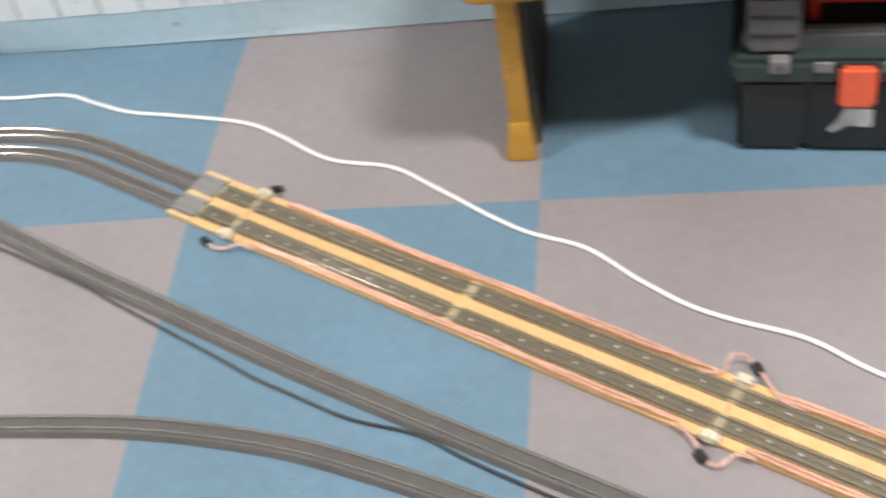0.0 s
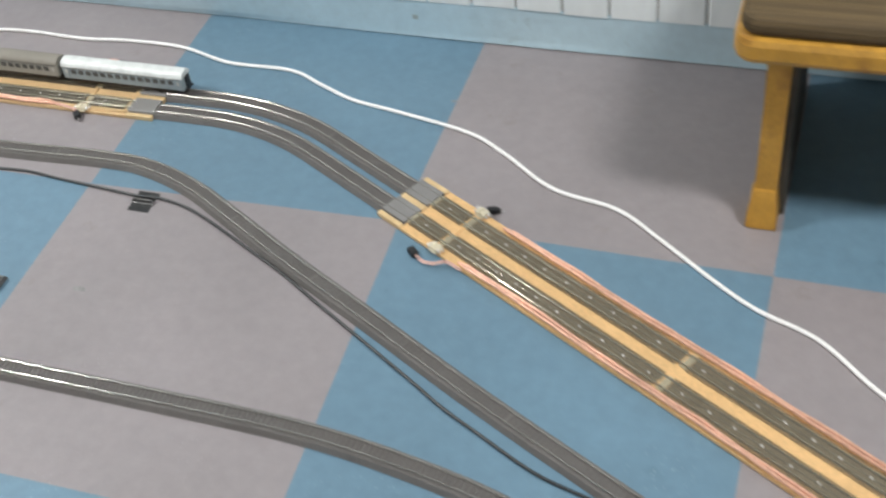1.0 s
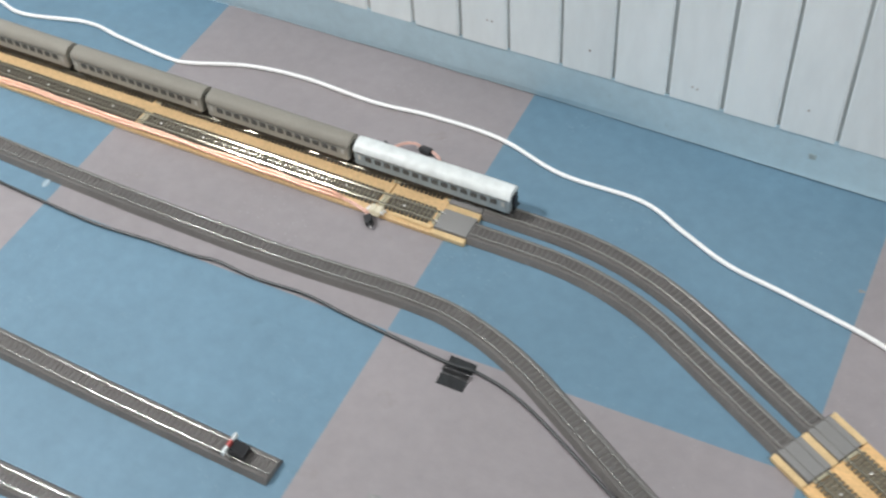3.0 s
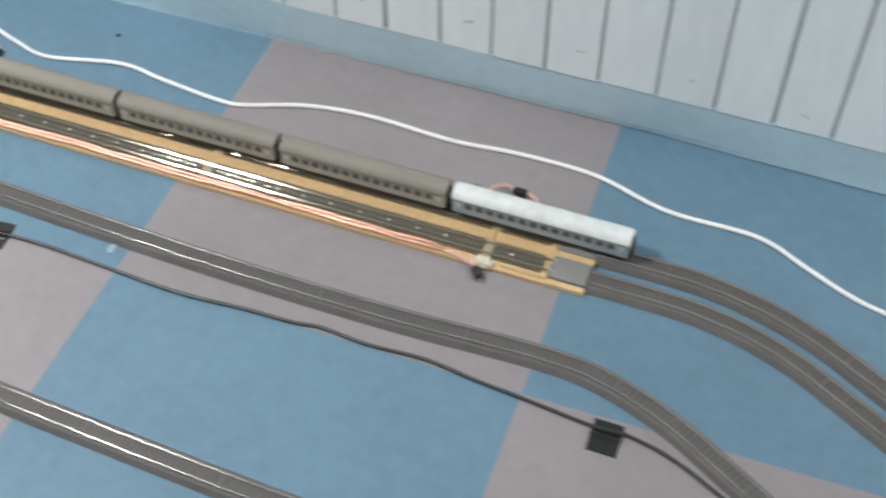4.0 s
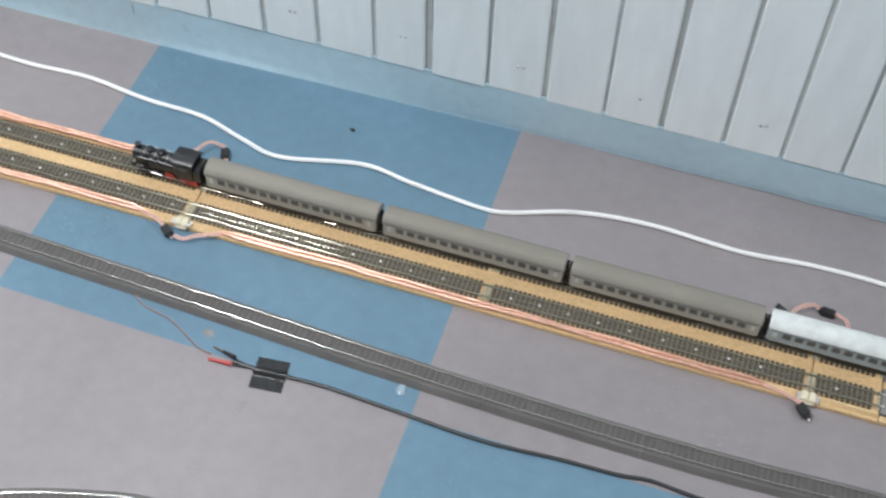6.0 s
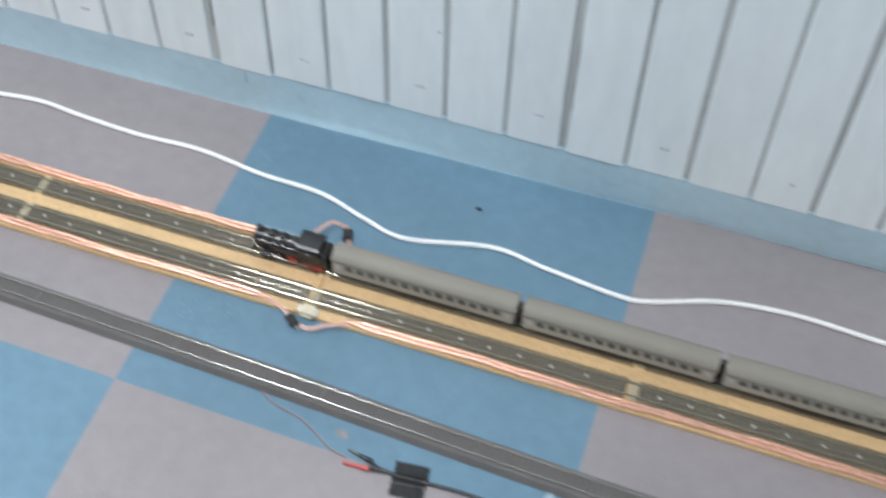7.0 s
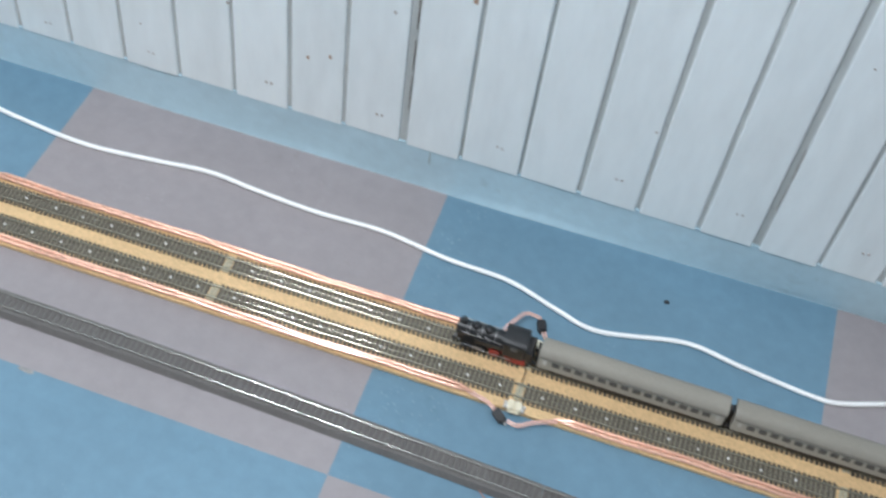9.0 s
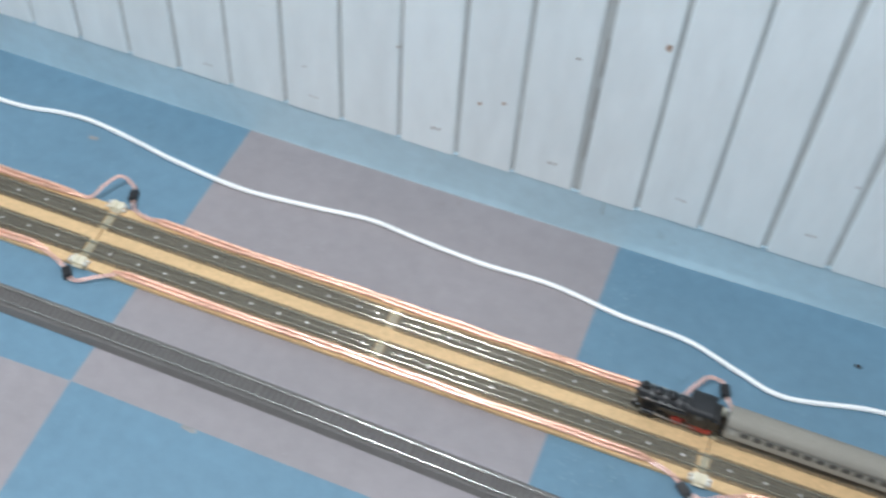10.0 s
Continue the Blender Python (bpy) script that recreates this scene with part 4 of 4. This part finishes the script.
tool = thing("toolbox", "black and dark green toolbox with orange latch under the bench", "toolbox", at=pose(-0.085, -0.372, 0, 0, 0, -6) @ Matrix.Diagonal((1.03, 1, 1.09, 1)))
TW = 0.40
part("body", box(0.004, TW - 0.004, 0.004, 0.20, 0, 0.122, 0.010, 2), TOOL_BLACK, tool)
for x0, x1 in ((0.0, 0.092), (0.096, 0.215), (0.219, TW)):
    part("front_panel", box(x0, x1, 0.0, 0.012, 0.001, 0.119, 0.006, 2), TOOL_BLACK, tool)
part("rim", box(-0.010, TW + 0.010, -0.010, 0.210, 0.118, 0.156, 0.008, 2), TOOL_GREEN, tool, "dark green rim")
part("lid", box(0.004, TW - 0.004, 0.022, 0.046, 0.150, 0.180, 0.006, 2), TOOL_GREY, tool, "grey front lip of the lid")
part("tray", box(0.010, TW - 0.010, 0.046, 0.198, 0.150, 0.158, 0.003, 2), TOOL_BLACK, tool, "black sunken tray in the lid")
part("rear_lip", box(0.004, TW - 0.004, 0.176, 0.198, 0.158, 0.184, 0.005, 2), TOOL_BLACK, tool)
for x in (0.010, TW - 0.080):
    col = part("column", box(x, x + 0.070, 0.004, 0.05, 0.158, 0.245, 0.006, 2), TOOL_GREY, tool, "ribbed grey corner post")
    for z in (0.185, 0.212):
        part("ridge", box(x + 0.006, x + 0.064, 0.0015, 0.006, z, z + 0.005, 0.001), TOOL_BLACK, col)
    cl = part("clasp", box(x + 0.031, x + 0.058, -0.013, 0.004, 0.137, 0.160, 0.003), CLASP, tool, "grey clasp with a round pin")
    part("pin", rod((x + 0.044, -0.015, 0.148), (x + 0.044, -0.012, 0.148), 0.006, seg=14), TOOL_GREY, cl)
part("catch", box(0.098, 0.124, -0.0135, -0.009, 0.140, 0.157, 0.002), CLASP, tool, "pale catch plate")
part("catch", box(0.184, 0.210, -0.0135, -0.009, 0.140, 0.157, 0.002), CLASP, tool, "pale catch plate")
latch = part("latch", box(0.131, 0.179, -0.022, -0.0105, 0.089, 0.154, 0.005, 2), TOOL_ORANGE, tool, "orange latch")
part("hinge_pin", rod((0.126, -0.013, 0.156), (0.178, -0.013, 0.156), 0.003, seg=10), TOOL_BLACK, latch)
part("label", prism([(0.120, 0.038), (0.128, 0.034), (0.148, 0.046), (0.176, 0.044), (0.180, 0.050), (0.179, 0.072), (0.142, 0.074), (0.134, 0.055)], -0.0012, 0.002, "y"), LABEL_GREY, tool, "pale worn label")
handle = part("handle", box(0.088, TW - 0.088, 0.074, 0.100, 0.186, 0.206, 0.006, 2), HANDLE_RED, tool, "red carrying handle")
for x in (0.088, TW - 0.106):
    part("arm", box(x, x + 0.018, 0.078, 0.096, 0.157, 0.190, 0.003), HANDLE_RED, handle)

# ---- pieces of the floor and the wall, last ----
def tile_corner(i, j):
    stray = STRAY.get(COLS[i], (0.0, 0.0, 0.0, 0.0))
    return (COLS[i] + stray[(0, 1, 3)[min(j, 2)]], ROWS[j] + (stray[2] if j == 1 else 0.0))


for i in range(len(COLS) - 1):
    for j in range(len(ROWS) - 1):
        own = bmesh.new()
        corners = [tile_corner(*q) for q in ((i, j + 1), (i + 1, j + 1), (i + 1, j), (i, j))]
        mx, my = sum(c[0] for c in corners) / 4, sum(c[1] for c in corners) / 4
        low, top = ([own.verts.new((x - mx, y - my, z)) for x, y in corners] for z in (-0.003, 0.0))
        own.faces.new(top)
        for k in range(4):
            own.faces.new((low[k], low[(k + 1) % 4], top[(k + 1) % 4], top[k]))
        part("tile", own, GREY if (i + j) % 2 == 0 else BLUE, floor).location = (mx, my, 0)

# joints between the boards, from west to east; some have opened wide
JOINTS = [-3.380, -3.307, -3.232, -3.157, -3.080, -3.000, -2.920, -2.840, -2.761, -2.684, -2.600, -2.519, -2.438, -2.356, -2.276, -2.194, -2.117, -2.034, -1.955,
          -1.873, -1.796, -1.714, -1.638, -1.560, -1.484, -1.403, -1.324, -1.245, -1.168, -1.090, -1.011, -0.932, -0.854]
while JOINTS[0] > X0 + 0.09:
    JOINTS.insert(0, JOINTS[0] - 0.0790)
while JOINTS[-1] < X1 - 0.09:
    JOINTS.append(JOINTS[-1] + 0.0790)
rnd = random.Random(5)
OPEN = {-2.600: (0.0105, 0.016), -2.356: (0.0065, 0.016), -2.276: (0.0060, 0.016), -2.117: (0.0105, 0.014), -1.955: (0.007, 0.012), -3.157: (0.006, 0.010), -1.796: (0.0075, 0.012)}
gaps = [OPEN.get(x, (rnd.uniform(0.0040, 0.0060), rnd.uniform(0.0050, 0.0085))) for x in JOINTS]


def plank(w0a, w1a, w0b, w1b):
    """A board about x = 0, from w0 to w1 at its foot (a) and 0.7 m up (b), with eased front edges."""
    bm = bmesh.new()
    z0, z1 = 0.0765, CEIL
    rings = []
    for z in (z0, z1):
        k = (z - z0) / 0.7 if z < 0.8 else 1.6
        l, r = w0a + (w0b - w0a) * k, w1a + (w1b - w1a) * k
        rings.append([bm.verts.new(v + (z,)) for v in ((l, 0.011), (l, -0.0020), (l + 0.0008, -0.0034), (l + 0.0024, -0.0042), (r - 0.0024, -0.0042), (r - 0.0008, -0.0034), (r, -0.0020), (r, 0.011))])
    a, b = rings
    for i in range(8):
        bm.faces.new((a[i], a[(i + 1) % 8], b[(i + 1) % 8], b[i]))
    bm.faces.new(a), bm.faces.new(b)
    return bm


for (xa, xb), (ga, gb) in zip(zip(JOINTS, JOINTS[1:]), zip(gaps, gaps[1:])):
    mid = (xa + xb) / 2
    own = plank(xa - mid + ga[0] / 2, xb - mid - gb[0] / 2, xa - mid + ga[1] / 2, xb - mid - gb[1] / 2)
    out = sway(mid, BOARD_LINE)
    part("board", own, WHITE_PAINT, wall_north).location = (mid, out + rnd.uniform(-0.0009, 0.0009), rnd.uniform(-0.0022, 0.0012))
    part("groove_back", box(xa - 0.01, xb - 0.0105, out - 0.0006, 0.0195, 0.0785, CEIL), GROOVE, wall_north)

# nails, rust spots and open cracks in the boarding
bm = bmesh.new()
bmesh.ops.create_cone(bm, cap_ends=True, segments=9, radius1=0.0021, radius2=0.0013, depth=0.0016, matrix=Matrix.Rotation(radians(90), 4, "X"))
nail = finish(bm, "nail", NAIL)
NAILS = [(-3.114, 0.104), (-2.962, 0.107), (-2.793, 0.115), (-2.638, 0.116), (-2.473, 0.121), (-2.314, 0.125), (-2.156, 0.128), (-1.993, 0.125), (-1.675, 0.125),
         (-1.516, 0.122), (-1.211, 0.105), (-2.969, 0.156), (-2.625, 0.299), (-2.285, 0.226), (-2.843, 0.236), (-2.086, 0.412), (-1.055, 0.12), (-1.36, 0.118), (-1.83, 0.12)]
for k, (x, z) in enumerate(NAILS):
    for d in ((0.0, 0.007) if k < 11 else (0.0,)):
        part("nail", nail, None, wall_north).location = (x + d, sway(x, BOARD_LINE) - 0.0046, z + d * rnd.uniform(-0.4, 0.4))
bm = bmesh.new()
bmesh.ops.create_icosphere(bm, subdivisions=2, radius=0.0045, matrix=Matrix.Diagonal((0.85, 0.14, 1.35, 1)))
for v in bm.verts:
    v.co += Vector((noise.noise(v.co * 380), 0, noise.noise(v.co * 380 + Vector((3, 0, 0))))) * 0.0018
rust = finish(bm, "rust_spot", RUST)
for x, z in ((-2.530, 0.351), (-2.452, 0.366), (-2.735, 0.182), (-2.705, 0.194)):
    ob = part("rust_spot", rust, None, wall_north)
    ob.location, ob.scale = (x, sway(x, BOARD_LINE) - 0.0042, z), ((1, 1, 1) if z > 0.3 else (0.6, 1, 0.5))
for x, z0, z1 in ((-2.2715, 0.26, 0.62), (-1.9475, 0.082, 0.132), (-2.1125, 0.15, 0.27), (-2.5965, 0.14, 0.35), (-2.594, 0.40, 0.62), (-2.031, 0.35, 0.7)):
    bits = max(1, int((z1 - z0) / 0.06))
    for b in range(bits):
        a0, a1 = z0 + (z1 - z0) * b / bits, z0 + (z1 - z0) * (b + rnd.uniform(0.55, 0.95)) / bits
        h = rnd.uniform(0.0003, 0.0006)
        part("crack", box(x - h, x + h, sway(x, BOARD_LINE) - 0.0024, sway(x, BOARD_LINE) + 0.0020, a0, a1, 0.0002), CRACK, wall_north)

# stains on the floor and marks on the skirting
def blot(x, y, rx, ry, seed):
    rnd = random.Random(seed)
    own = bmesh.new()
    ring = [own.verts.new(((rx * math.cos(a) * q), (ry * math.sin(a) * q), 0.0)) for a, q in ((2 * math.pi * k / 14, rnd.uniform(0.55, 1.1)) for k in range(14))]
    own.faces.new(ring)
    for v in bmesh.ops.extrude_face_region(own, geom=own.faces[:])["geom"]:
        if isinstance(v, bmesh.types.BMVert):
            v.co.z += 0.0003
    part("stain", own, STAIN, floor).location = (x, y, 0.0)


for k, (x, y, rx, ry) in enumerate(((-1.334, -0.682, 0.012, 0.006), (-2.917, -0.456, 0.013, 0.004), (-0.920, -0.163, 0.006, 0.003), (-3.246, -0.105, 0.011, 0.004), (-2.250, -0.439, 0.008, 0.007))):
    blot(x, y, rx, ry, 60 + k)
for x, z, rx, rz in ((-1.037, 0.041, 0.005, 0.0045), (-2.560, 0.060, 0.0008, 0.011)):
    part("scuff", box(x - rx, x + rx, sway(x, BOARD_LINE) - 0.0032, sway(x, BOARD_LINE) - 0.0024, z - rz, z + rz, 0.0003), SCUFF, wall_north)
